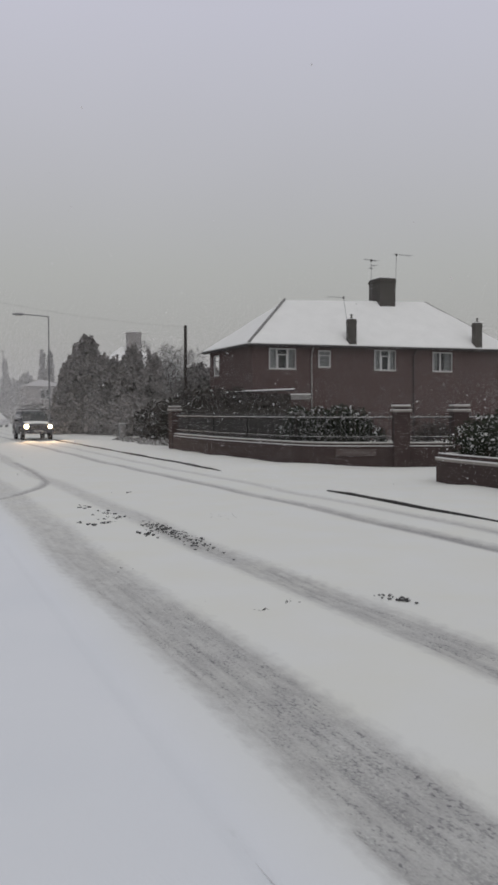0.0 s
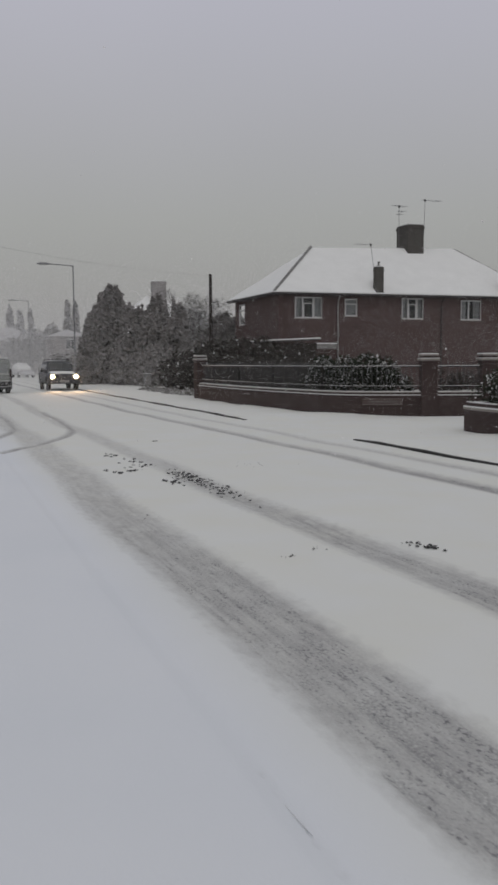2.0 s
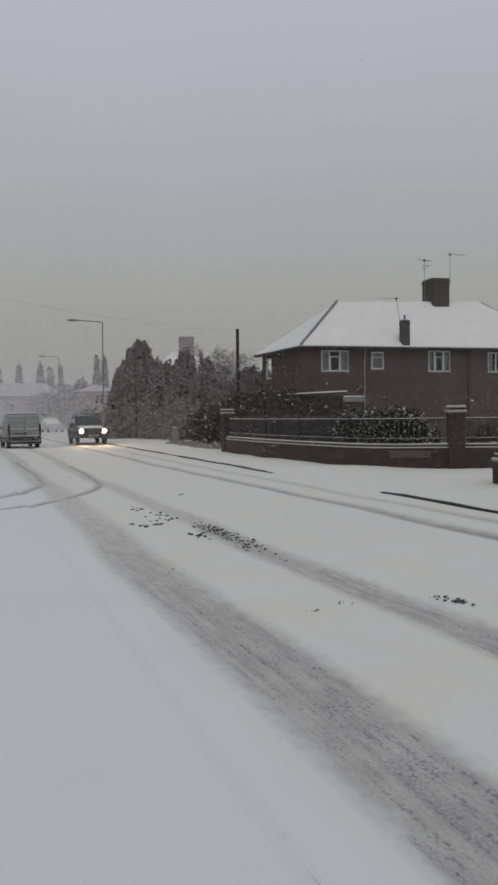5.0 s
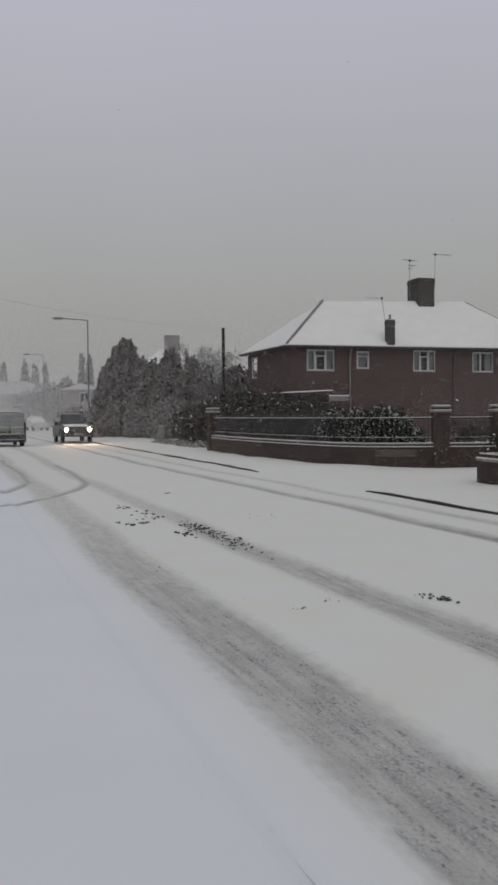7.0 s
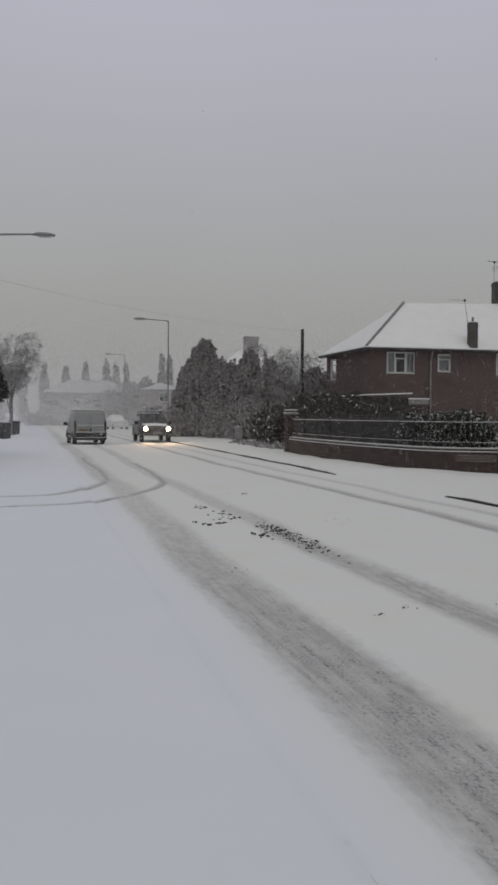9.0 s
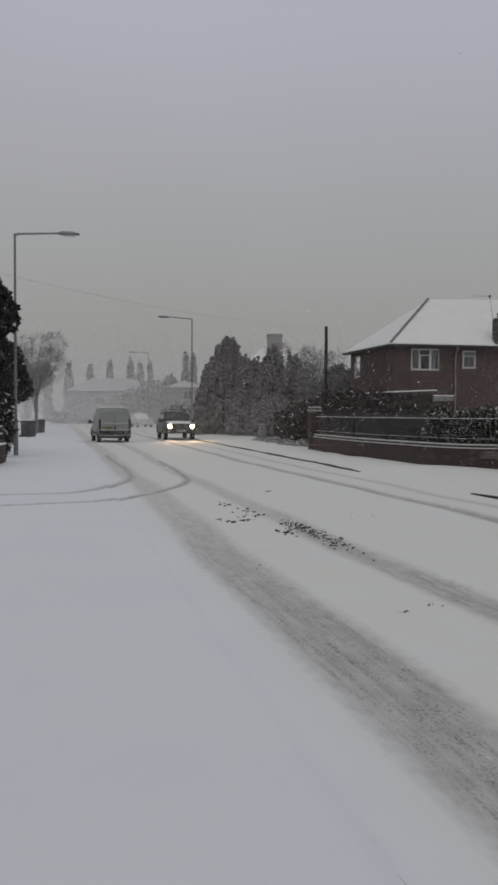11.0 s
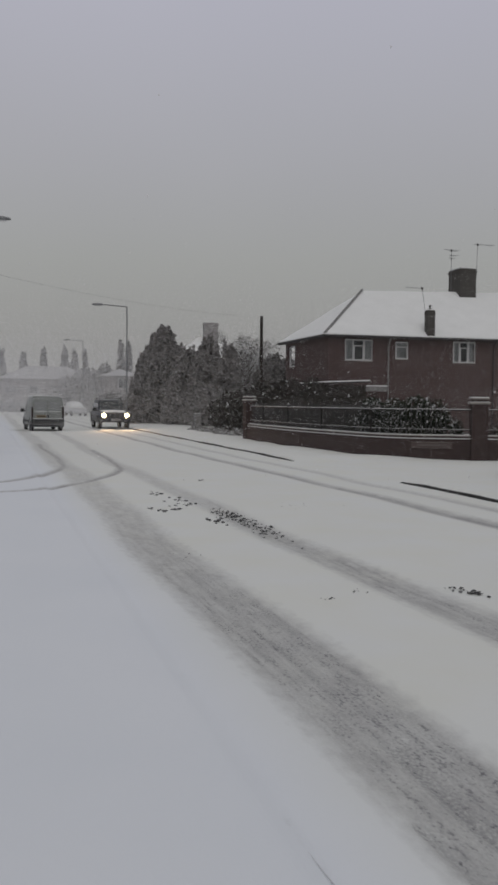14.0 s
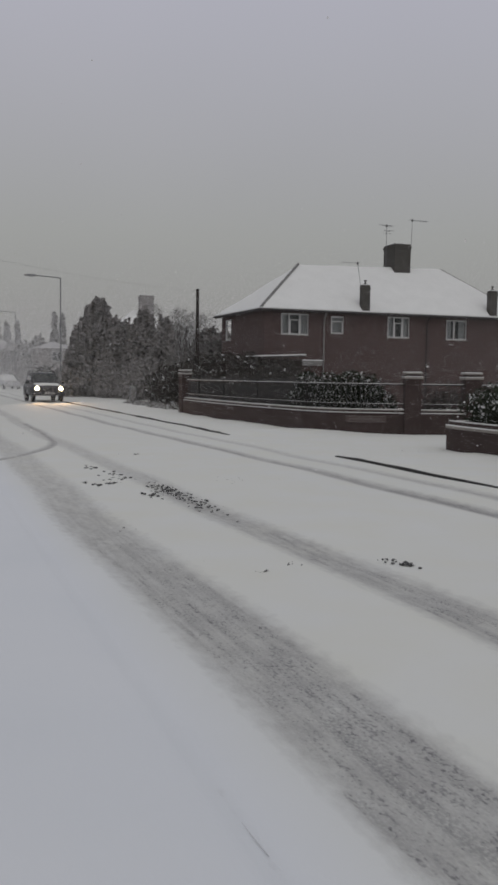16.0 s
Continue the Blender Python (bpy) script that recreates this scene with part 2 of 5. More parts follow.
def ground_mat():
    """Clean snow, turning to packed grey slush where the attribute says that wheels have run."""
    m = bpy.data.materials.new("road_snow")
    m.use_nodes = True
    nt = m.node_tree
    b = nt.nodes["Principled BSDF"]
    b.inputs["Roughness"].default_value = 0.8
    b.inputs["Specular IOR Level"].default_value = 0.15
    co = nt.nodes.new("ShaderNodeTexCoord")
    rot = nt.nodes.new("ShaderNodeMapping")
    rot.inputs["Rotation"].default_value = (0, 0, -math.atan2(RD.y, RD.x))
    st = nt.nodes.new("ShaderNodeMapping")
    st.inputs["Scale"].default_value = (0.6, 1.0, 1.0)
    nt.links.new(co.outputs["Object"], rot.inputs["Vector"])
    nt.links.new(rot.outputs["Vector"], st.inputs["Vector"])
    at = nt.nodes.new("ShaderNodeAttribute")
    at.attribute_name = "slush"
    def noise_node(scale, detail, vec):
        n = nt.nodes.new("ShaderNodeTexNoise")
        n.inputs["Scale"].default_value, n.inputs["Detail"].default_value = scale, detail
        nt.links.new(vec, n.inputs["Vector"])
        return n.outputs["Fac"]
    def op(kind, a, b2):
        n = nt.nodes.new("ShaderNodeMath")
        n.operation = kind
        for i, v in enumerate((a, b2)):
            if isinstance(v, (int, float)):
                n.inputs[i].default_value = v
            else:
                nt.links.new(v, n.inputs[i])
        return n.outputs[0]
    ln = nt.nodes.new("ShaderNodeMapping")
    ln.inputs["Scale"].default_value = (0.07, 1.0, 1.0)
    nt.links.new(rot.outputs["Vector"], ln.inputs["Vector"])
    ribs = noise_node(22.0, 4.0, ln.outputs["Vector"])
    streak = noise_node(13.0, 6.0, st.outputs["Vector"])
    grain = noise_node(70.0, 6.0, st.outputs["Vector"])
    broad = noise_node(0.6, 5.0, rot.outputs["Vector"])
    mott = op("ADD", op("MULTIPLY", streak, 0.7), op("MULTIPLY", grain, 0.9))
    clots_soft = noise_node(4.0, 5.0, st.outputs["Vector"])
    ragged = op("ADD", at.outputs["Fac"], op("MULTIPLY", op("ADD", streak, -0.5), 0.8))
    body = nt.nodes.new("ShaderNodeMapRange")
    body.inputs["From Min"].default_value, body.inputs["From Max"].default_value = 0.22, 1.05
    nt.links.new(ragged, body.inputs["Value"])
    f = op("MULTIPLY", body.outputs["Result"], op("ADD", op("ADD", op("MULTIPLY", grain, 0.75), op("ADD", op("MULTIPLY", op("ADD", ribs, -0.5), 0.85), op("MULTIPLY", op("ADD", clots_soft, -0.5), 0.8))), 0.36))
    fn = nt.nodes.new("ShaderNodeMapRange")
    fn.inputs["From Max"].default_value = 0.95
    nt.links.new(f, fn.inputs["Value"])
    mix = nt.nodes.new("ShaderNodeMix")
    mix.data_type = "RGBA"
    mix.inputs["B"].default_value = (0.42, 0.42, 0.412, 1)
    mixs = nt.nodes.new("ShaderNodeMix")
    mixs.data_type = "RGBA"
    mixs.inputs["A"].default_value, mixs.inputs["B"].default_value = (0.702, 0.735, 0.770, 1), (0.767, 0.79, 0.813, 1)
    nt.links.new(broad, mixs.inputs["Factor"])
    ad = nt.nodes.new("ShaderNodeAttribute")
    ad.attribute_name = "grit"
    mixg = nt.nodes.new("ShaderNodeMix")
    mixg.data_type = "RGBA"
    mixg.inputs["B"].default_value = (0.712, 0.72, 0.668, 1)
    patch = noise_node(1.1, 5.0, rot.outputs["Vector"])
    nt.links.new(op("MULTIPLY", ad.outputs["Fac"], op("ADD", op("MULTIPLY", patch, 0.9), 0.35)), mixg.inputs["Factor"])
    nt.links.new(mixs.outputs["Result"], mixg.inputs["A"])
    nt.links.new(mixg.outputs["Result"], mix.inputs["A"])
    nt.links.new(fn.outputs["Result"], mix.inputs["Factor"])
    flecks = nt.nodes.new("ShaderNodeMapRange")
    flecks.inputs["From Min"].default_value, flecks.inputs["From Max"].default_value = 0.545, 0.74
    clots = noise_node(7.0, 3.0, st.outputs["Vector"])
    nt.links.new(op("ADD", op("ADD", noise_node(52.0, 5.0, st.outputs["Vector"]), op("MULTIPLY", op("ADD", clots, -0.5), 0.40)), op("MULTIPLY", op("ADD", ribs, -0.5), 0.4)), flecks.inputs["Value"])
    core = nt.nodes.new("ShaderNodeMapRange")
    core.inputs["From Min"].default_value, core.inputs["From Max"].default_value = 0.85, 1.15
    nt.links.new(at.outputs["Fac"], core.inputs["Value"])
    mixf = nt.nodes.new("ShaderNodeMix")
    mixf.data_type = "RGBA"
    mixf.inputs["B"].default_value = (0.17, 0.17, 0.178, 1)
    lines = nt.nodes.new("ShaderNodeMapRange")
    lines.inputs["From Min"].default_value, lines.inputs["From Max"].default_value = 1.10, 1.9
    nt.links.new(at.outputs["Fac"], lines.inputs["Value"])
    broken = nt.nodes.new("ShaderNodeMapRange")
    broken.inputs["From Min"].default_value, broken.inputs["From Max"].default_value = 0.36, 0.56
    nt.links.new(grain, broken.inputs["Value"])
    nt.links.new(op("MAXIMUM", op("MULTIPLY", flecks.outputs["Result"], core.outputs["Result"]), op("MULTIPLY", lines.outputs["Result"], broken.outputs["Result"])), mixf.inputs["Factor"])
    nt.links.new(mix.outputs["Result"], mixf.inputs["A"])
    nt.links.new(mixf.outputs["Result"], b.inputs["Base Color"])
    hgt = op("ADD", op("MULTIPLY", broad, 0.3), op("MULTIPLY", mott, op("ADD", op("MULTIPLY", at.outputs["Fac"], 1.0), 0.12)))
    bp = nt.nodes.new("ShaderNodeBump")
    bp.inputs["Strength"].default_value, bp.inputs["Distance"].default_value = 0.5, 0.03
    nt.links.new(hgt, bp.inputs["Height"])
    nt.links.new(bp.outputs["Normal"], b.inputs["Normal"])
    return m


# tyre tracks: points (s, l), half width, soft edge, how much slush
TRACKS = [
    ([(-40, -6.14), (-17, -6.17), (-8, -6.2), (0, -6.2), (30, -6.2), (90, -6.0)], 0.34, 0.13, 1.05),
    ([(-40, -4.45), (-18, -4.52), (-14.5, -4.56), (-11, -4.70), (-7, -4.78), (-1, -4.86), (30, -4.65), (90, -4.5)], 0.25, 0.13, 1.08),
    ([(-24, -6.35), (-13, -6.40)], 0.045, 0.05, 1.28),
    ([(-24, -6.20), (-15, -6.18)], 0.05, 0.05, 1.5),
    ([(-24, -6.20), (-20.6, -6.19), (-19.6, -6.185)], 0.035, 0.045, 2.3),
    ([(-24, -6.38), (-20.4, -6.42)], 0.03, 0.045, 2.0),
    ([(-24, -5.90), (-16, -5.94)], 0.06, 0.06, 1.4),
    ([(-24, -4.38), (-8, -4.62)], 0.04, 0.05, 1.35),
    ([(-24, -4.60), (-8, -4.82)], 0.04, 0.05, 1.18),
    ([(-40, -1.16), (-14.3, -1.38), (-10.3, -1.56), (-2.3, -1.81), (12, -2.05), (90, -2.05)], 0.13, 0.17, 2.2),
    ([(-40, -0.3), (-13, -0.52), (-8.4, -0.68), (-2.3, -0.84), (12, -1.0), (90, -1.0)], 0.12, 0.20, 1.5),
    ([(6.4, -4.68), (-1.1, -4.9), (-4.6, -5.9), (-6.0, -6.6), (-7.2, -7.42), (-7.74, -9.13), (-8.1, -12), (-8.6, -25)], 0.10, 0.10, 2.2),
    ([(11, -6.25), (2.3, -6.1), (-1.1, -6.28), (-3.83, -7.04), (-5.06, -7.67), (-5.42, -8.22), (-5.62, -9.27), (-5.8, -12), (-6.2, -25)], 0.11, 0.12, 2.1),
    ([(-24, -6.93), (-20.2, -6.93)], 0.005, 0.03, 0.45),
    ([(-20.2, -6.93), (-14, -6.93), (0, -6.9)], 0.005, 0.06, 0.12),
]

# ---- ground: one sheet of snow to the horizon, with pressed tyre tracks ----
def axis(spans):
    out = [spans[0][0]]
    for a, b, st in spans:
        k = max(1, int(round((b - a) / st)))
        out += [a + (b - a) * (i + 1) / k for i in range(k)]
    return np.array(out)


def smooth_line(pts, k=8):
    """The polyline rounded off by a spline through its points."""
    P = [Vector(p) for p in pts]
    out = []
    for i in range(len(P) - 1):
        p0, p1, p2, p3 = P[max(i - 1, 0)], P[i], P[i + 1], P[min(i + 2, len(P) - 1)]
        for j in range(k):
            t = j / k
            out.append(0.5 * ((2 * p1) + (p2 - p0) * t + (2 * p0 - 5 * p1 + 4 * p2 - p3) * t * t + (3 * p1 - p0 - 3 * p2 + p3) * t ** 3))
    return [tuple(p) for p in out] + [tuple(P[-1])]


def seg_dist(S, L, pts):
    d = np.full(S.shape, 1e9)
    for (s0, l0), (s1, l1) in zip(pts, pts[1:]):
        ds, dl = s1 - s0, l1 - l0
        t = np.clip(((S - s0) * ds + (L - l0) * dl) / (ds * ds + dl * dl), 0, 1)
        d = np.minimum(d, np.hypot(S - s0 - t * ds, L - l0 - t * dl))
    return d


ll = axis([(-2500, -300, 550), (-300, -40, 40), (-40, -12, 4), (-12, 0.0, 0.055), (0.0, 0.06, 0.03), (0.06, 3, 0.3), (3, 30, 3), (30, 300, 45), (300, 2500, 550)])
ss = axis([(-2500, -200, 500), (-200, -40, 20), (-40, -24, 1), (-24, 4, 0.085), (4, 40, 0.3), (40, 120, 2), (120, 400, 40), (400, 3000, 520)])
S, L = np.meshgrid(ss, ll, indexing="ij")
wig = 0.05 * np.sin(S * 0.33) + 0.03 * np.sin(S * 0.9 + 1.3)


def soft(d, half, edge):
    return np.clip((half + edge - d) / (2 * edge), 0, 1)


slush = np.zeros_like(S)
for pts, half, edge, amt in TRACKS:
    if pts[0][0] > 0:
        pts = smooth_line(pts)
    slush = np.maximum(slush, amt * soft(seg_dist(S, L + wig * (abs(pts[0][1]) < 9), pts), half, edge))
slush *= 0.64 + 0.36 * np.clip((-8 - S) / 10, 0, 1)
kerb_rise = np.clip((L - 0.0) / 0.06, 0, 1) * (0.055 + 0.02 * np.sin(S * 1.7) * np.sin(S * 0.45 + 1))
drop = np.clip((np.abs(S + 3.4) - 3.0) / 0.8, 0, 1)
Z = kerb_rise * drop - 0.022 * slush + 0.012 * np.sin(S * 1.1 + L * 0.7) * np.sin(L * 1.3 - S * 0.4) * (np.abs(L) < 30)
Z += 0.035 * np.clip((-6.93 - L) / 0.08, 0, 1)
X = RO.x + RD.x * S + RN.x * L
Y = RO.y + RD.y * S + RN.y * L
ns, nl = S.shape
idx = np.arange(ns * nl).reshape(ns, nl)
quads = np.stack([idx[:-1, :-1], idx[1:, :-1], idx[1:, 1:], idx[:-1, 1:]], -1).reshape(-1, 4)[:, ::-1]
gme = bpy.data.meshes.new("ground")
gme.vertices.add(ns * nl)
gme.vertices.foreach_set("co", np.stack([X, Y, Z], -1).reshape(-1).astype(np.float32))
gme.loops.add(quads.size)
gme.loops.foreach_set("vertex_index", quads.reshape(-1).astype(np.int32))
gme.polygons.add(len(quads))
gme.polygons.foreach_set("loop_start", np.arange(0, quads.size, 4, dtype=np.int32))
gme.polygons.foreach_set("use_smooth", np.ones(len(quads), dtype=bool))
gme.update(calc_edges=True)
att = gme.attributes.new("slush", "FLOAT", "POINT")
att.data.foreach_set("value", slush.reshape(-1).astype(np.float32))
grit = np.clip((L + 6.9) / 0.6, 0, 1)
att = gme.attributes.new("grit", "FLOAT", "POINT")
att.data.foreach_set("value", grit.reshape(-1).astype(np.float32))
GROUND = ground_mat()
gme.materials.append(GROUND)
ground = tagged(new("ground", gme), "snow-covered road and verge with pressed grey tyre tracks", "ground", kind="structure")

# ---- kerbs ----
def kerb(s0, s1, l, label, base, sway, rate, shift):
    """Kerb stones end to end; how far they stand clear of the snow rises and falls along the run."""
    k = thing("kerb", label, "kerb", kind="structure")
    def clear(q):
        ends = min(1.0, 0.4 + 1.0 * min(q - s0, s1 - q))
        return base * ends + sway * (math.sin(q * rate + shift) + 0.5 * math.sin(q * 3.1))
    s = s0
    while s < s1 - 0.05:
        e = min(s + 0.9, s1)
        bm = box(s + 0.006, e - 0.006, -0.05, 0.03, -0.05, 1.0)
        for v in bm.verts:
            if v.co.z > 0.5:
                v.co.z = clear(v.co.x)
        a = road(0, 0)
        bm.transform(Matrix.Translation((a.x, a.y, 0)) @ Matrix.Rotation(math.atan2(RD.y, RD.x), 4, "Z") @ Matrix.Translation((0, -l, 0)))
        part("kerb_stone", bm, KERB, k)
        s = e
    return k


kerb(-0.1, 32.4, 0.03, "wet dark kerb showing through the snow", 0.046, 0.008, 1.1, 3.4)
kerb(-24.0, -6.8, 0.03, "wet dark kerb showing through the snow", 0.040, 0.007, 0.8, 7.97)

# ---- house 1: brick semi-detached pair with a hipped snowy roof ----
HA = radians(22)
HOUSE = Matrix.Translation((-0.74, 45.0, 0)) @ Matrix.Rotation(HA, 4, "Z")   # x along the front eaves, y back
HL, HD, EAVE, RIDGE, OV, APEX = 16.0, 7.25, 4.98, 7.86, 0.3, 0.10   # the near hip meets the ridge APEX short of square, a little low


def window(house, x0, x1, z0, z1, y, lights, turn=None, name="window", sill=True):
    """A casement with lights of given widths; some have a top light."""
    m = HOUSE if turn is None else turn
    w = new(name)
    w.parent = house
    fr = bmesh.new()
    t = 0.06
    add_box(fr, x0, x1, y - 0.05, y + 0.03, z0, z0 + t)
    add_box(fr, x0, x1, y - 0.05, y + 0.03, z1 - t, z1)
    xs = [x0]
    for f in lights:
        xs.append(xs[-1] + f * (x1 - x0))
    for i, x in enumerate(xs):
        add_box(fr, max(x0, x - t * 0.5), min(x1, x + t * 0.5) if i else x0 + t, y - 0.053, y + 0.033, z0 + 0.001, z1 - 0.001)
    if len(lights) % 2:
        i = len(lights) // 2
        zm = z0 + (z1 - z0) * 0.7
        add_box(fr, xs[i], xs[i + 1], y - 0.051, y + 0.03, zm - 0.025, zm + 0.025)
        add_box(fr, xs[i] + 0.04, xs[i] + 0.075, y - 0.06, y + 0.0, z0 + t, zm)
        add_box(fr, xs[i + 1] - 0.075, xs[i + 1] - 0.04, y - 0.06, y + 0.0, z0 + t, zm)
    fr.transform(m)
    part("window_frame", fr, UPVC, w)
    for a, b in zip(xs, xs[1:]):
        g = box(a + 0.03, b - 0.03, y - 0.008, y + 0.004, z0 + 0.05, z1 - 0.05)
        g.transform(m)
        part("pane", g, GLASS, w)
    n = 28
    for half in (0, 1):
        c = bmesh.new()
        for i in range(half * n // 2, (half + 1) * n // 2):
            xa, xb = x0 + (x1 - x0) * i / n, x0 + (x1 - x0) * (i + 1) / n
            if abs((i + 0.5) / n - 0.5) < 0.17 and len(lights) > 1:
                continue
            d, d2 = 0.02 * math.sin(i * 1.9), 0.02 * math.sin((i + 1) * 1.9)
            c.faces.new([c.verts.new(q) for q in ((xa, y + 0.13 + d, z0), (xb, y + 0.13 + d2, z0), (xb, y + 0.13 + d2, z1), (xa, y + 0.13 + d, z1))])
        c.transform(m)
        part("net_curtain", c, CURTAIN, w)
    r = box(x0 - 0.05, x1 + 0.05, y + 0.6, y + 0.65, z0 - 0.1, z1 + 0.05)
    r.transform(m)
    part("room_back", r, ROOMDARK, w, "dark room behind the curtains")
    if sill:
        sl = box(x0 - 0.02, x1 + 0.02, y - 0.10, y + 0.03, z0 - 0.045, z0 - 0.001, 0.01)
        sl.transform(m)
        part("sill", sl, STONE, w)
    return w


def wall_with_holes(x0, x1, z0, z1, y0, y1, holes):
    """A wall slab along x between y0 and y1 with rectangular openings, built of blocks round them."""
    bm = bmesh.new()
    xs = sorted({x0, x1, *[h[0] for h in holes], *[h[1] for h in holes]})
    for a, b in zip(xs, xs[1:]):
        cuts = sorted([(h[2], h[3]) for h in holes if h[0] <= a + 1e-6 and h[1] >= b - 1e-6])
        z = z0
        for c0, c1 in cuts:
            if c0 > z:
                add_box(bm, a, b, y0, y1, z, c0)
            z = c1
        if z < z1:
            add_box(bm, a, b, y0, y1, z, z1)
    bmesh.ops.remove_doubles(bm, verts=bm.verts[:], dist=0.0005)
    return bm


def build_house():
    h = thing("house", "dark red brick semi-detached house with a snow-covered hipped roof", "house")
    fw = [(1.20, 2.70, 3.76, 4.82, (0.3, 0.4, 0.3)), (3.96, 4.68, 3.88, 4.76, (1.0,)), (7.24, 8.55, 3.76, 4.85, (0.3, 0.4, 0.3)), (10.82, 12.10, 3.74, 4.80, (0.4, 0.6))]
    bm = wall_with_holes(OV, HL - OV, -0.1, EAVE - 0.02, OV, OV + 0.3, [f[:4] for f in fw])
    bm.transform(HOUSE)
    part("front_wall", bm, BRICK, h, "dark red brick, flecked with driven snow")
    sm = Matrix(((0, 1, 0, 0), (1, 0, 0, 0), (0, 0, 1, 0), (0, 0, 0, 1)))
    bm = wall_with_holes(OV + 0.3, HD - OV - 0.3, -0.1, EAVE - 0.02, OV, OV + 0.3, [(5.35, 6.35, 3.60, 4.74)])
    bm.transform(HOUSE @ sm)
    bmesh.ops.reverse_faces(bm, faces=bm.faces[:])
    part("side_wall", bm, BRICK, h)
    bm = box(HL - OV - 0.3, HL - OV, OV + 0.3, HD - OV - 0.3, -0.1, EAVE - 0.02, m=HOUSE)
    part("side_wall", bm, BRICK, h)
    bm = box(OV, HL - OV, HD - OV - 0.3, HD - OV, -0.1, EAVE - 0.02, m=HOUSE)
    part("back_wall", bm, BRICK, h)
    for x0, x1, z0, z1, li in fw:
        window(h, x0, x1, z0, z1, OV + 0.08, li)
    window(h, 5.35, 6.35, 3.60, 4.74, OV + 0.08, (1.0,), turn=HOUSE @ sm)
    # roof: tiles below, a blanket of snow above
    def hip(grow, lift, z_off):
        bm = bmesh.new()
        hd = HD / 2
        e = EAVE + z_off
        lo = [bm.verts.new(q) for q in ((-grow, -grow, e), (HL + grow, -grow, e), (HL + grow, HD + grow, e), (-grow, HD + grow, e))]
        hi = [bm.verts.new(q) for q in ((hd - APEX, hd, RIDGE + lift - 0.19), (HL - hd, hd, RIDGE + lift + 0.05))]
        und = [bm.verts.new((v.co.x, v.co.y, e - 0.07)) for v in lo]
        for f in ((lo[0], lo[1], hi[1], hi[0]), (lo[1], lo[2], hi[1]), (lo[2], lo[3], hi[0], hi[1]), (lo[3], lo[0], hi[0])):
            bm.faces.new(f)
        for i in range(4):
            bm.faces.new((und[i], und[(i + 1) % 4], lo[(i + 1) % 4], lo[i]))
        bm.faces.new(und[::-1])
        return bm
    bm = hip(0.0, -0.16, 0.0)
    bm.transform(HOUSE)
    roof = part("roof", bm, TILE, h)
    bm = hip(0.03, 0.05, 0.075)
    bmesh.ops.subdivide_edges(bm, edges=[e for e in bm.edges if e.calc_length() > 3], cuts=14, use_grid_fill=True)
    for v in bm.verts:
        if v.co.z > EAVE + 0.1:
            v.co.z += 0.035 * noise.noise(v.co * 0.9)
    bm.transform(HOUSE)
    part("roof_snow", bm, SNOW, h, "smooth blanket of snow", smooth=False)
    # hip tiles that stand out of the snow at the near hip
    hd = HD / 2
    n = 17
    for i in range(n):
        a, b = i / n, (i + 0.92) / n
        for flip, r, lift, lab in ((0, 0.075, 0.10, "dark hip tile clear of snow"), (1, 0.045, 0.036, "hip tile half buried in snow")):
            pa, pb = [Vector((HL - hd * q if flip else (hd - APEX) * q, hd * q, EAVE + lift + (RIDGE - EAVE + (0.05 if flip else -0.19)) * q)) for q in (a, b)]
            bm = tube([pa, pb], [r, r * 0.85], 7)
            bm.transform(HOUSE)
            part("hip_tile", bm, HIPTILE, roof)
    bay = new("bay")
    bay.parent = h
    part("bay_front", box(1.35, 3.0, -0.55, OV, -0.05, 2.2, m=HOUSE), BRICK, bay)
    part("bay_board", box(1.27, 3.08, -0.63, OV - 0.003, 2.2, 2.45, 0.015, m=HOUSE), PIPE, bay, "pale board under a flat roof")
    part("bay_snow", box(1.25, 3.1, -0.65, OV - 0.004, 2.45, 2.50, 0.02, m=HOUSE), SNOW, bay)
    bm = bmesh.new()
    add_box(bm, -0.02, HL + 0.02, -0.022, 0.0, EAVE - 0.12, EAVE + 0.0)
    add_box(bm, -0.022, 0.0, 0.002, HD, EAVE - 0.12, EAVE + 0.0)
    bm.transform(HOUSE)
    part("fascia", bm, FASCIA, h)
    bm = bmesh.new()
    add_tube(bm, [(-0.06, -0.08, EAVE - 0.03), (HL, -0.08, EAVE - 0.03)], 0.055, 8)
    add_tube(bm, [(-0.08, -0.06, EAVE - 0.03), (-0.08, HD, EAVE - 0.03)], 0.055, 8)
    bm.transform(HOUSE)
    part("gutter", bm, FASCIA, h)
    for x, paint, say in ((3.55, PIPE, "weathered grey plastic downpipe"), (9.6, FASCIA, "dark plastic downpipe")):
        bm = tube([(x, -0.06, EAVE - 0.06), (x, 0.2, EAVE - 0.35), (x, 0.24, EAVE - 0.5), (x, 0.24, 0.1)], 0.04, 8)
        bm.transform(HOUSE)
        part("downpipe", bm, paint, h, say)
    # chimneys
    def stack(x0, x1, y0, y1, zb, zt, pots):
        c = new("chimney")
        c.parent = h
        bm = bmesh.new()
        add_box(bm, x0, x1, y0, y1, zb, zt - 0.22)
        lip = 0.04 if x1 - x0 > 0.6 else 0.015
        add_box(bm, x0 - lip, x1 + lip, y0 - lip, y1 + lip, zt - 0.22, zt - 0.12)
        add_box(bm, x0 - 0.0, x1 + 0.0, y0 - 0.0, y1 + 0.0, zt - 0.12, zt, 0.02)
        bm.transform(HOUSE)
        part("shaft", bm, CHIMNEY, c)
        bm = box(x0 + 0.03, x1 - 0.03, y0 + 0.03, y1 - 0.03, zt, zt + 0.05, 0.02, m=HOUSE)
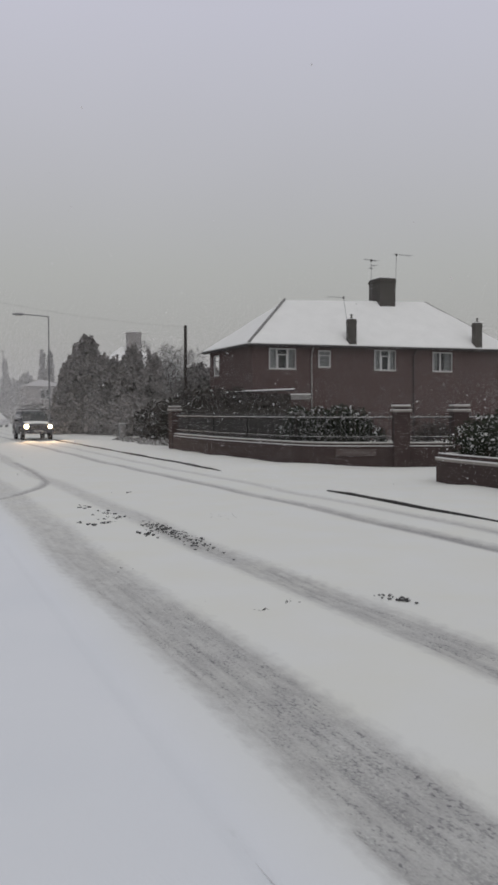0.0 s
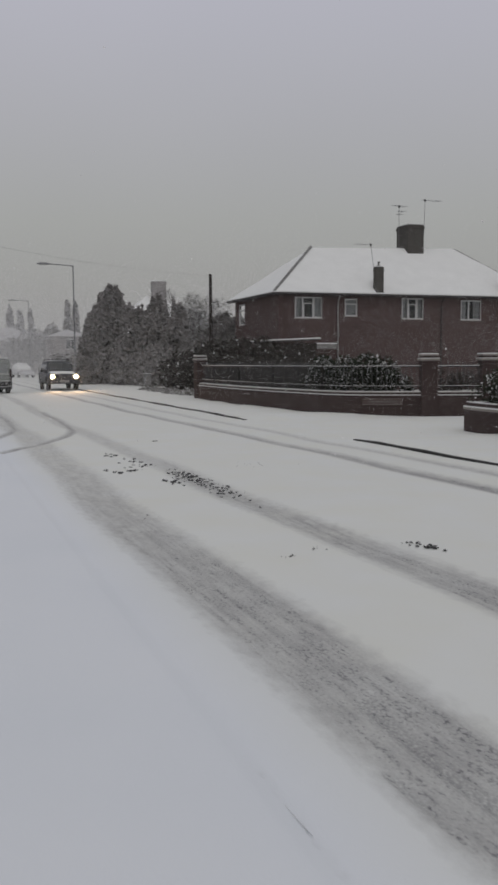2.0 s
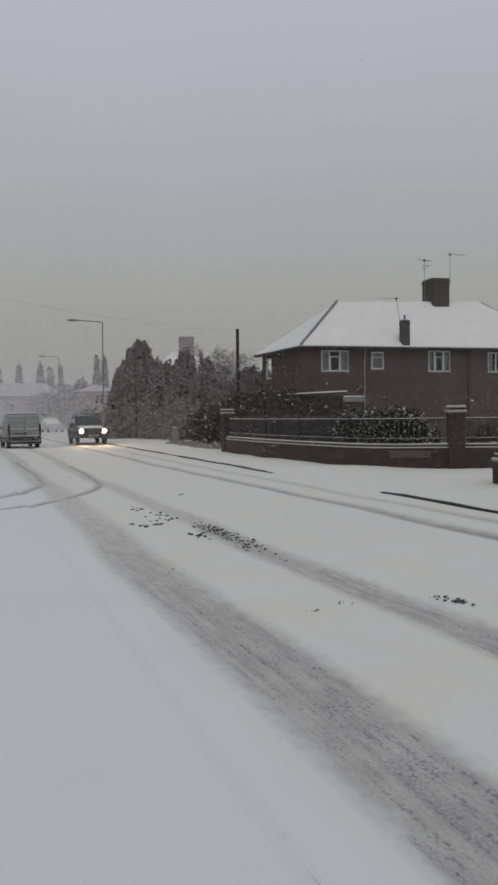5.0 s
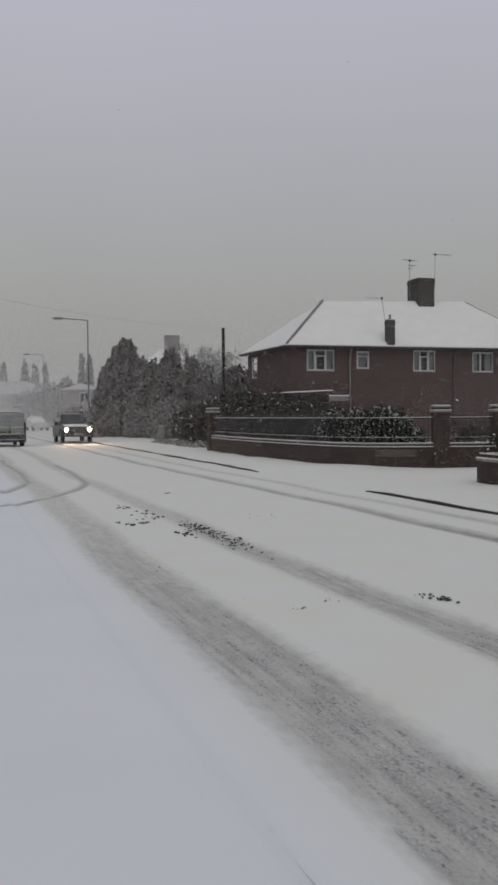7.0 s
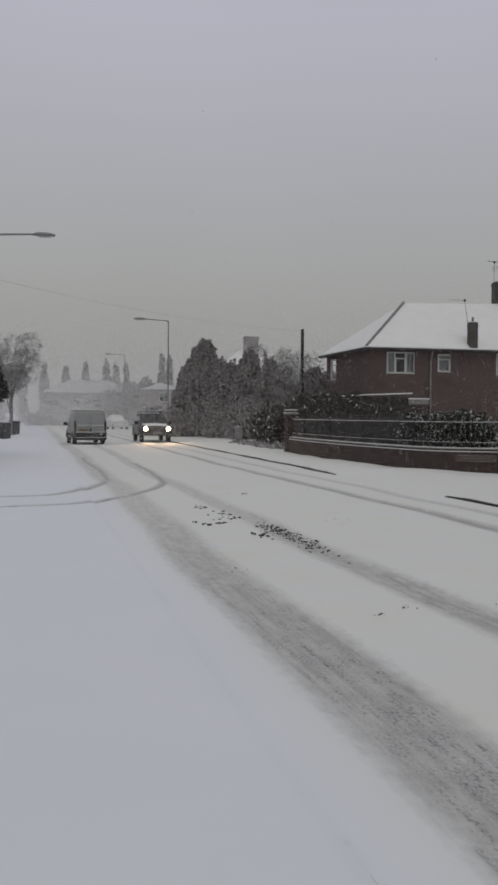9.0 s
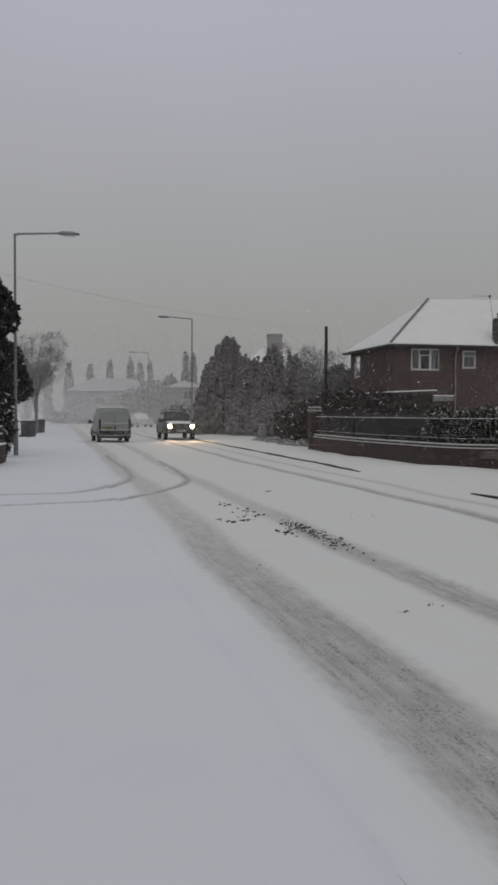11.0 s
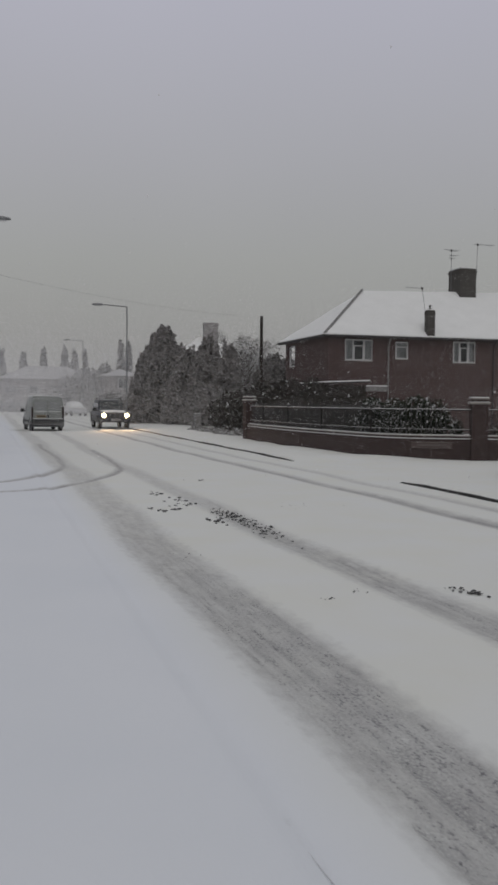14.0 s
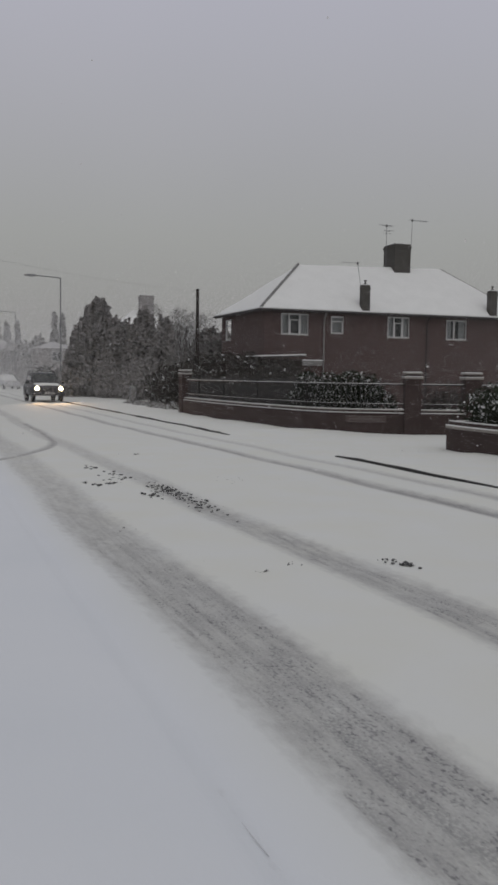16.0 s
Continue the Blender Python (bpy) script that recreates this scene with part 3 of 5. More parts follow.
        part("snow_cap", bm, SNOW, c, "thin cap of snow")
        for px in pots:
            bm = bmesh.new()
            py = (y0 + y1) / 2
            add_tube(bm, [(px, py, zt), (px, py, zt + 0.10), (px, py, zt + 0.12), (px, py, zt + 0.19), (px, py, zt + 0.21), (px, py, zt + 0.27)], [0.09, 0.075, 0.035, 0.035, 0.085, 0.05], 10)
            bm.transform(HOUSE)
            part("pot", bm, CHIMNEY, c)
    stack(9.2, 10.2, 3.2, 4.5, 7.2, 9.15, ())
    stack(5.60, 6.02, 0.01, 0.36, 4.98, 6.40, (5.81,))
    stack(13.38, 13.82, 0.01, 0.36, 4.98, 6.45, (13.60,))
    return h


house = build_house()


def garden_shed(m):
    sh = thing("garden_shed", "dark timber shed with a slanting snow-edged roof", "shed", at=m)
    part("shed_wall", box(-1.3, 1.3, -0.9, 0.9, -0.3, 2.25), WOOD, sh)
    for i in range(12):
        part("board", box(-1.3 + i * 0.217 + 0.004, -1.3 + (i + 1) * 0.217 - 0.004, -0.925, -0.9, 0.0, 2.2), WOOD, sh)
    for z, t, mt in ((0.0, 0.07, FASCIA), (0.07, 0.055, SNOW)):
        bm = add_prism(bmesh.new(), [(-1.05, 2.25 + z), (1.05, 2.25 + z), (1.05, 2.25 + z + t), (-1.05, 2.25 + z + t)], -1.45, 1.45)
        for v in bm.verts:
            v.co.z += 0.04 * (v.co.x + 1.45)
        part("shed_roof" if mt is FASCIA else "roof_snow", bm, mt, sh)
    return sh


garden_shed(HOUSE @ pose(-0.35, -2.2, 0.2, 0, 0, -8))


def aerial(base, height, booms, turn, lean=0.0):
    """A mast with booms of (height down from the top, reach back, reach forward, elements)."""
    a = thing("aerial", "thin grey television aerial on a mast", "aerial", at=Matrix.Translation(base) @ Matrix.Rotation(turn, 4, "Z"), group="aerials on the chimneys")
    part("mast", tube([(0, 0, 0), (lean, 0, height)], 0.014, 6), STEEL, a)
    for down, back, fore, n in booms:
        z = height - down
        part("boom", tube([(lean - back, 0, z - 0.02), (lean + fore, 0, z)], 0.009, 6), STEEL, a)
        for i in range(n):
            x = lean - back + (back + fore) * i / max(n - 1, 1)
            q = 0.12 + 0.10 * i / max(n - 1, 1)
            part("element", tube([(x, -q, z), (x, q, z)], 0.008, 5), STEEL, a)
    part("clamp", box(lean - 0.04, lean + 0.04, -0.04, 0.04, height - 0.10, height + 0.02, 0.01), FASCIA, a)
    return a


aerial(HOUSE @ Vector((9.02, 3.9, 7.6)), 2.65, ((0.02, 0.5, 0.45, 7), (0.30, 0.1, 0.35, 3), (0.48, 0.12, 0.12, 2)), HA + 0.3)
aerial(HOUSE @ Vector((10.26, 3.3, 8.6)), 1.95, ((0.02, 0.2, 1.0, 8),), HA + 0.1, lean=0.06)
aerial(HOUSE @ Vector((5.78, 0.42, 5.6)), 1.98, ((0.02, 0.03, 0.85, 6),), HA + math.pi - 0.1, lean=0.3)

# ---- garden wall, railings and pillars at the street corner ----
def loft_wall(name, pts, z0, z1, t, material, parent, label="", lift=0.0):
    """A wall of thickness t along plan points; its top is level."""
    bm = bmesh.new()
    uv = bm.loops.layers.uv.verify()
    n = len(pts)
    P = [Vector(p) for p in pts]
    offs = []
    for i in range(n):
        d = (P[min(i + 1, n - 1)] - P[max(i - 1, 0)]).normalized()
        offs.append(Vector((-d.y, d.x)) * t / 2)
    run = [0.0]
    for a, b in zip(P, P[1:]):
        run.append(run[-1] + (b - a).length)
    rows = []
    for p, o in zip(P, offs):
        rows.append([bm.verts.new((*(p - o), z0)), bm.verts.new((*(p - o), z1)), bm.verts.new((*(p + o), z1)), bm.verts.new((*(p + o), z0))])
    for i in range(n - 1):
        a, b = rows[i], rows[i + 1]
        for k in range(4):
            f = bm.faces.new((a[k], b[k], b[(k + 1) % 4], a[(k + 1) % 4]))
            hs = {0: (z0, z1), 1: (0, t), 2: (z1, z0), 3: (0, t)}[k]
            for lp, q in zip(f.loops, ((run[i], hs[0]), (run[i + 1], hs[0]), (run[i + 1], hs[1]), (run[i], hs[1]))):
                lp[uv].uv = q
    bm.faces.new(rows[0][::-1])
    bm.faces.new(rows[-1])
    bmesh.ops.recalc_face_normals(bm, faces=bm.faces[:])
    return part(name, bm, material, parent, label)


def curve_pts(ctrl, step):
    """Plan points every step metres along a smooth line through ctrl."""
    out = []
    C = [Vector(c) for c in ctrl]
    for i in range(len(C) - 1):
        p0, p1, p2, p3 = C[max(i - 1, 0)], C[i], C[i + 1], C[min(i + 2, len(C) - 1)]
        k = max(2, int((p2 - p1).length / step))
        for j in range(k):
            t = j / k
            out.append(0.5 * ((2 * p1) + (p2 - p0) * t + (2 * p0 - 5 * p1 + 4 * p2 - p3) * t * t + (3 * p1 - p0 - 3 * p2 + p3) * t ** 3))
    out.append(C[-1])
    return out


W1 = curve_pts([(-3.70, 38.1), (-2.85, 35.7), (-1.55, 32.5), (-0.42, 30.15), (0.42, 28.6), (1.25, 27.25), (2.1, 26.62), (3.2, 26.5), (4.15, 26.45), (5.7, 26.5), (9.5, 27.2)], 0.4)
gw = thing("garden_wall", "low dark red brick garden wall with stone coping and black railings", "wall")
loft_wall("plinth", W1, -0.05, 0.600, 0.36, WALL_BRICK, gw)
loft_wall("ledge_snow", W1, 0.600, 0.622, 0.345, SNOW, gw, "line of snow on the plinth ledge")
loft_wall("upper_courses", W1, 0.622, 0.675, 0.24, WALL_BRICK, gw)
loft_wall("coping", W1, 0.675, 0.703, 0.29, STONE, gw)
loft_wall("coping_snow", W1, 0.703, 0.716, 0.27, SNOW, gw, "thin line of snow on the coping")
loft_wall("bottom_rail", W1, 0.845, 0.87, 0.035, IRON, gw)
loft_wall("bottom_rail_snow", W1, 0.87, 0.878, 0.03, SNOW, gw, "thin line of snow on the bottom rail")
loft_wall("top_rail", W1, 1.412, 1.447, 0.045, IRON, gw)
loft_wall("rail_snow", W1, 1.447, 1.461, 0.04, SNOW, gw, "line of snow lying on the top rail")
bal = tube([(0, 0, 0.71), (0, 0, 1.46), (0, 0, 1.5), (0, 0, 1.57)], [0.011, 0.011, 0.02, 0.004], 6)
bal_me = link_bm("baluster", bal, mat("snow_flecked_iron", (0.03, 0.03, 0.032), (0.11, 0.11, 0.11), rough=0.7, scale=18))
fine = curve_pts([tuple(p) for p in W1], 0.13)
acc, last = 0.0, fine[0]
for p in fine[1:]:
    acc += (p - last).length
    last = p
    if acc >= 0.13:
        acc = 0.0
        o = new("baluster", bal_me)
        o.location = (p.x, p.y, 0)
        o.parent = gw


post_me = link_bm("railing_post", box(-0.03, 0.03, -0.03, 0.03, 0.71, 1.53, 0.006), IRON)
for i in range(5, len(W1) - 4, 7):
    o = new("railing_post", post_me)
    o.location = (W1[i].x, W1[i].y, 0)
    o.parent = gw


def pillar(x, y, turn, w=0.46, h=1.80):
    p = thing("gate_pillar", "square brick pillar with a two-tier snow-topped cap", "pillar", at=pose(x, y, 0, 0, 0, turn), group="pillars of the garden wall")
    a = w / 2
    part("shaft", box(-a, a, -a, a, -0.05, h - 0.2), WALL_BRICK, p)
    part("lower_cap", box(-a - 0.05, a + 0.05, -a - 0.05, a + 0.05, h - 0.2, h - 0.14, 0.012), STONE, p)
    part("lower_snow", box(-a - 0.04, a + 0.04, -a - 0.04, a + 0.04, h - 0.14, h - 0.124, 0.006), SNOW, p)
    part("neck", box(-a + 0.03, a - 0.03, -a + 0.03, a - 0.03, h - 0.124, h - 0.06), WALL_BRICK, p)
    part("upper_cap", box(-a - 0.02, a + 0.02, -a - 0.02, a + 0.02, h - 0.06, h - 0.015, 0.012), STONE, p)
    part("cap_snow", box(-a - 0.01, a + 0.01, -a - 0.01, a + 0.01, h - 0.015, h + 0.01, 0.008), SNOW, p)
    return p


pillar(-3.82, 38.4, 24, w=0.42, h=1.86)
pillar(3.98, 26.42, 2)
pillar(5.70, 26.5, 6)

sign = thing("street_name_plate", "street name plate fixed low on the brick wall", "sign", at=pose(2.66, 26.345, 0.42, 0, 0, -6))
part("plate", box(-0.58, 0.58, -0.012, 0.012, -0.085, 0.085, 0.004), mat("worn_plate", (0.10, 0.075, 0.07), rough=0.6), sign)
for zz in (-0.082, 0.082):
    part("snow_edge", box(-0.58, 0.58, -0.02, -0.005, zz - 0.004, zz + 0.004, 0.002), STONE, sign)
part("lettering_bar", box(-0.42, 0.42, -0.016, -0.011, -0.03, 0.03), mat("plate_letters", (0.13, 0.11, 0.105), rough=0.6), sign, "unreadable line of letters")

# ---- wall of the garden across the side street ----
W2 = curve_pts([(10.5, 21.6), (6.0, 21.0), (4.25, 20.75), (4.1, 20.5), (4.55, 19.0), (6.0, 15.2), (9.0, 7.5)], 0.4)
nw = thing("front_wall", "low dark brick wall with snow on its coping", "wall")
loft_wall("courses", W2, -0.05, 0.50, 0.24, WALL_BRICK, nw)
loft_wall("coping", W2, 0.50, 0.555, 0.30, STONE, nw)
loft_wall("coping_snow", W2, 0.555, 0.580, 0.28, SNOW, nw, "line of snow on the coping")
loft_wall("top_course", W2, 0.580, 0.655, 0.15, WALL_BRICK, nw)
loft_wall("top_snow", W2, 0.655, 0.672, 0.14, SNOW, nw, "thin line of snow on the top course")

# ---- planting ----
LAUREL_SNOWY = leaf_mat("snowy_laurel_leaf", (0.014, 0.019, 0.012), (0.036, 0.043, 0.028), 0.15)
DARKLEAF = leaf_mat("dark_shrub_leaf", (0.038, 0.038, 0.033), (0.086, 0.078, 0.072), 0.010)
# conifer colour is lightened to carry the snowfall haze at its distance
CONIFER = leaf_mat("hazed_conifer_spray", (0.175, 0.166, 0.160), (0.32, 0.305, 0.298), 0.0)
TWIG = leaf_mat("bare_twig", (0.10, 0.095, 0.09), (0.17, 0.165, 0.16), 0.12)


def blob_points(rng, n, centres):
    """Points near the skins of several rounded clumps (x, y, z, rx, ry, rz)."""
    c = np.array(centres)
    wt_ = c[:, 3] * c[:, 5]
    k = rng.choice(len(c), n, p=wt_ / wt_.sum())
    d = rng.normal(size=(n, 3))
    d /= np.linalg.norm(d, axis=1)[:, None]
    r = rng.uniform(0.55, 1.06, n) ** 0.6
    p = c[k, :3] + d * c[k, 3:] * r[:, None]
    p[:, 2] = np.maximum(p[:, 2], 0.02)
    return p


def shrub(name, label, centres, n, size, material, seed, category="shrub", stems=5):
    rng = np.random.default_rng(seed)
    t = thing(name, label, category)
    for c in centres[:: max(1, len(centres) // stems)]:
        part("stem", tube([(c[0], c[1], -0.05), (c[0] + 0.05, c[1], c[2] * 0.6), (c[0] - 0.1, c[1] + 0.08, c[2])], [0.05, 0.035, 0.01], 6), BARK, t)
    ob = new("foliage", scatter_mesh("foliage", blob_points(rng, n, centres), size, rng, material))
    ob.parent = t
    return t


def clumps(seed, path, step, depth, h0, h1, r):
    rng = random.Random(seed)
    out = []
    pts = curve_pts(path, step)
    for p in pts:
        for _ in range(2):
            hh = rng.uniform(h0, h1)
            rr = r * rng.uniform(0.75, 1.2)
            out.append((p.x + rng.uniform(-depth, depth), p.y + rng.uniform(-depth, depth) + depth, hh - rr * 0.9, rr, rr, rr * rng.uniform(0.8, 1.0)))
            out.append((p.x + rng.uniform(-depth, depth), p.y + depth, hh * 0.35, rr, rr, hh * 0.4))
    return out


shrub("hedge", "dark evergreen hedge dusted with snow behind the railings", clumps(3, [(-2.9, 38.6), (-0.6, 33.4), (1.1, 29.7)], 0.6, 0.5, 1.3, 2.0, 0.5), 15000, 0.10, DARKLEAF, 11, "hedge")
shrub("shrub", "evergreen shrub with snow on its leaves behind the railings", clumps(4, [(0.9, 29.1), (1.6, 28.0), (2.4, 27.4), (3.1, 27.3)], 0.45, 0.3, 1.35, 1.85, 0.42), 17000, 0.085, LAUREL_SNOWY, 12)
shrub("hedge", "low dark hedge beside the brick pillars", clumps(5, [(4.6, 27.4), (6.5, 27.6), (9.5, 28.2)], 0.6, 0.3, 1.1, 1.5, 0.4), 7000, 0.08, DARKLEAF, 13, "hedge")
shrub("shrub", "tall dark shrub in front of the house", clumps(6, [(-3.4, 41.0), (-1.6, 40.2), (-0.1, 39.4)], 0.8, 0.6, 2.0, 2.9, 0.75), 12000, 0.14, DARKLEAF, 14)
shrub("hedge", "laurel hedge heavy with snow above a low wall", clumps(7, [(8.0, 21.5), (4.9, 20.9), (4.75, 20.0), (5.2, 18.6), (6.6, 15.2), (9.4, 7.9)], 0.45, 0.28, 1.35, 1.7, 0.42), 26000, 0.085, LAUREL_SNOWY, 15, "hedge")
shrub("shrub", "low snow-dusted grass and scrub beside the pavement", clumps(8, [(-8.0, 50.0), (-6.4, 46.0), (-4.7, 41.6)], 0.5, 0.35, 0.15, 0.34, 0.35), 11000, 0.09, leaf_mat("bush_leaf", (0.12, 0.11, 0.10), (0.24, 0.23, 0.22), 0.35), 16)
shrub("shrub", "dark evergreen shrub behind the pavement", clumps(9, [(-6.5, 52.0), (-5.4, 49.0), (-4.6, 46.0)], 0.8, 0.8, 1.4, 2.4, 0.8), 14000, 0.16, DARKLEAF, 17)


def conifer(x, y, h, r, n, size, seed, material, label, top=0.45, name="conifer"):
    """A dense columnar conifer: trunk, boughs and drooping sprays with ragged tips."""
    rng = np.random.default_rng(seed)
    t = thing(name, label, "tree", at=Matrix.Translation((x, y, 0)))
    part("trunk", tube([(0, 0, -0.1), (0.05, 0, h * 0.5), (0, 0.04, h * 0.93)], [r * 0.13, r * 0.08, 0.02], 9), BARK, t)
    bm = bmesh.new()
    for i in range(34):
        z = h * (0.08 + 0.85 * i / 34)
        a = i * 2.4
        q = r * 0.8 * min(1.0, (1 - z / h) ** top * 1.15)
        add_tube(bm, [(0, 0, z), (q * 0.5 * math.cos(a), q * 0.5 * math.sin(a), z + 0.05), (q * math.cos(a), q * math.sin(a), z + 0.25)], [0.05, 0.03, 0.01], 5)
    part("boughs", bm, BARK, t)
    nb = 60
    bz = rng.uniform(0.02, 0.97, nb) ** 0.9
    ba = rng.uniform(0, 2 * np.pi, nb)
    prof = np.minimum(1.0, (1 - bz) ** top * 1.1) * np.minimum(1, 0.65 + bz * 2)
    br = r * prof * rng.uniform(0.5, 0.98, nb)
    sz = r * rng.uniform(0.16, 0.36, nb) * (0.35 + 0.65 * prof)
    cen = np.stack([br * np.cos(ba), br * np.sin(ba), bz * h, sz, sz, sz * 1.7], 1)
    core = np.array([[0, 0, h * f, r * 0.55 * min(1, (1 - f) ** top * 1.1), r * 0.55 * min(1, (1 - f) ** top * 1.1), h * 0.12] for f in (0.08, 0.2, 0.32, 0.44, 0.56, 0.68, 0.8, 0.9)])
    tips = np.array([[rng.uniform(-0.3, 0.3) * r, rng.uniform(-0.3, 0.3) * r, h * rng.uniform(0.82, 1.0), 0.10, 0.10, 0.38] for _ in range(9)])
    tz = rng.uniform(0.45, 0.97, 26)
    ta = rng.uniform(0, 2 * np.pi, 26)
    tr = r * 0.9 * np.minimum(1.0, (1 - tz) ** top * 1.1)
    spires = np.stack([tr * np.cos(ta), tr * np.sin(ta), (tz + 0.05) * h, np.full(26, 0.10), np.full(26, 0.10), rng.uniform(0.4, 0.85, 26)], 1)
    tips = np.concatenate([tips, tips, spires, spires, spires])
    p = blob_points(rng, n, np.concatenate([cen, core, tips]))
    ob = new("crown", scatter_mesh("crown", p, size, rng, material, drape=0.6))
    ob.parent = t
    return t


def polar(az, d):
    return -d * math.sin(radians(az)), d * math.cos(radians(az))


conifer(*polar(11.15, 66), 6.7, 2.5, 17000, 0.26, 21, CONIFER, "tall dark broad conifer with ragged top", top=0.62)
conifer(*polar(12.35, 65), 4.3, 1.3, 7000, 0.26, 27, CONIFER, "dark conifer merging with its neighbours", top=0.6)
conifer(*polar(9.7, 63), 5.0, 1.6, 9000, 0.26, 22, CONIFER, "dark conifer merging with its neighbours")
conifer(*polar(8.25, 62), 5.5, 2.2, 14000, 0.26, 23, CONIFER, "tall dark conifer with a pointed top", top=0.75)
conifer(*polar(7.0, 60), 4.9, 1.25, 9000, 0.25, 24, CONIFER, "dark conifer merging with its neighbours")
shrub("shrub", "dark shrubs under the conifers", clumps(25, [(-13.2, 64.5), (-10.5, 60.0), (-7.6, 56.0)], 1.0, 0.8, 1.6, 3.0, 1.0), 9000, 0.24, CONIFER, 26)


def bare_tree(x, y, h, seed, label, mat_=None, spread=0.35, fine_n=1500, bark=BARK, twig=0.13):
    rng = random.Random(seed)
    t = thing("bare_tree", label, "tree", at=Matrix.Translation((x, y, 0)))
    part("trunk", tube([(0, 0, -0.1), (0.1, 0, h * 0.3), (0.05, 0.1, h * 0.55)], [h * 0.025, h * 0.018, h * 0.010], 8), bark, t)
    bm = bmesh.new()
    ends = []
    for i in range(16):
        a = rng.uniform(0, 6.28)
        z = h * rng.uniform(0.2, 0.5)
        q = h * spread * rng.uniform(0.4, 1.0)
        e = (q * math.cos(a), q * math.sin(a), h * rng.uniform(0.6, 1.0))
        m_ = (q * 0.45 * math.cos(a), q * 0.45 * math.sin(a), (z + e[2]) / 2 + 0.1)
        add_tube(bm, [(0.05, 0.02, z), m_, e], [h * 0.008, h * 0.005, h * 0.0015], 5)
        ends.append((*e, h * 0.13, h * 0.13, h * 0.15))
        ends.append((*m_, h * 0.10, h * 0.10, h * 0.12))
    part("limbs", bm, bark, t)
    r2 = np.random.default_rng(seed)
    ob = new("crown", scatter_mesh("crown", blob_points(r2, fine_n, ends), h * twig, r2, mat_ or TWIG, wide=0.022))
    ob.parent = t
    return t


# leaf colour raised to stand for haze that thinner flakes leave out
shrub("evergreen", "dark rounded evergreen behind the telegraph pole", [(*polar(4.15, 57), 3.2, 1.0, 1.0, 1.5), (*polar(3.5, 56), 2.9, 1.0, 1.0, 1.3), (*polar(4.9, 58), 2.4, 1.1, 1.0, 1.3), (*polar(4.2, 57), 1.2, 2.0, 1.2, 1.2), (*polar(5.8, 57), 1.1, 1.3, 1.0, 1.2), (*polar(2.9, 56), 1.6, 1.1, 1.0, 1.6)], 11000, 0.2, leaf_mat("hazed_evergreen_leaf", (0.10, 0.095, 0.09), (0.19, 0.181, 0.175), 0.0), 28, "tree")
bare_tree(*polar(6.6, 72), 6.4, 31, "leafless tree in the snowfall")
bare_tree(*polar(5.6, 68), 5.6, 32, "leafless tree in the snowfall")
bare_tree(*polar(4.3, 62), 5.2, 33, "leafless tree behind the telegraph pole", fine_n=1500)
# near-side evergreen by the lamp, the pale round tree beyond it
conifer(-14.55, 29.3, 6.6, 1.12, 17000, 0.135, 41, leaf_mat("near_conifer", (0.022, 0.026, 0.022), (0.05, 0.054, 0.048), 0.03), "tall dark evergreen at the roadside with snow on its sprays", top=0.3)
shrub("evergreen", "dark broad-leaved evergreen leaning out over the pavement", [(-13.75, 29.6, 5.15, 0.5, 0.5, 0.42), (-14.1, 29.5, 5.5, 0.6, 0.6, 0.55), (-13.62, 29.8, 4.75, 0.32, 0.35, 0.35), (-14.2, 29.6, 4.5, 0.5, 0.5, 0.5), (-14.3, 29.5, 3.4, 0.6, 0.6, 0.9), (-14.25, 29.6, 2.0, 0.72, 0.7, 1.5), (-14.0, 29.4, 0.7, 0.5, 0.5, 0.7)], 4200, 0.22, leaf_mat("broad_evergreen_leaf", (0.02, 0.023, 0.02), (0.05, 0.052, 0.048), 0.04), 44, "tree", 1)
shrub("evergreen", "smaller dark evergreen on a bare stem beside it", [(-15.35, 33.4, 3.5, 0.62, 0.62, 0.85), (-15.12, 33.4, 2.55, 0.72, 0.7, 0.62), (-15.6, 33.3, 3.0, 0.8, 0.8, 1.0), (-15.0, 33.5, 2.9, 0.4, 0.4, 0.5)], 4200, 0.17, leaf_mat("dim_evergreen_leaf", (0.035, 0.037, 0.035), (0.07, 0.07, 0.067), 0.02), 42, "tree", 1)
# haze over the round tree is put into its twig and bark colours
bare_tree(-26.7, 62.7, 6.8, 43, "round leafless tree paled in colour for snowfall haze", leaf_mat("haze_paled_twig", (0.20, 0.196, 0.195), (0.28, 0.275, 0.275), 0.0), 0.26, 7000, mat("haze_paled_bark", (0.20, 0.196, 0.193), rough=0.9), 0.075)

# ---- poles, lamps, cable ----
px, py = polar(4.95, 52)
tp = thing("telegraph_pole", "dark weathered wooden telegraph pole", "pole", at=Matrix.Translation((px, py, 0)))
part("shaft", tube([(0, 0, -0.1), (0, 0, 6.55)], [0.12, 0.088], 12), WOOD, tp)
part("cap", tube([(0, 0, 6.55), (0, 0, 6.58)], [0.085, 0.05], 12), SNOW, tp)


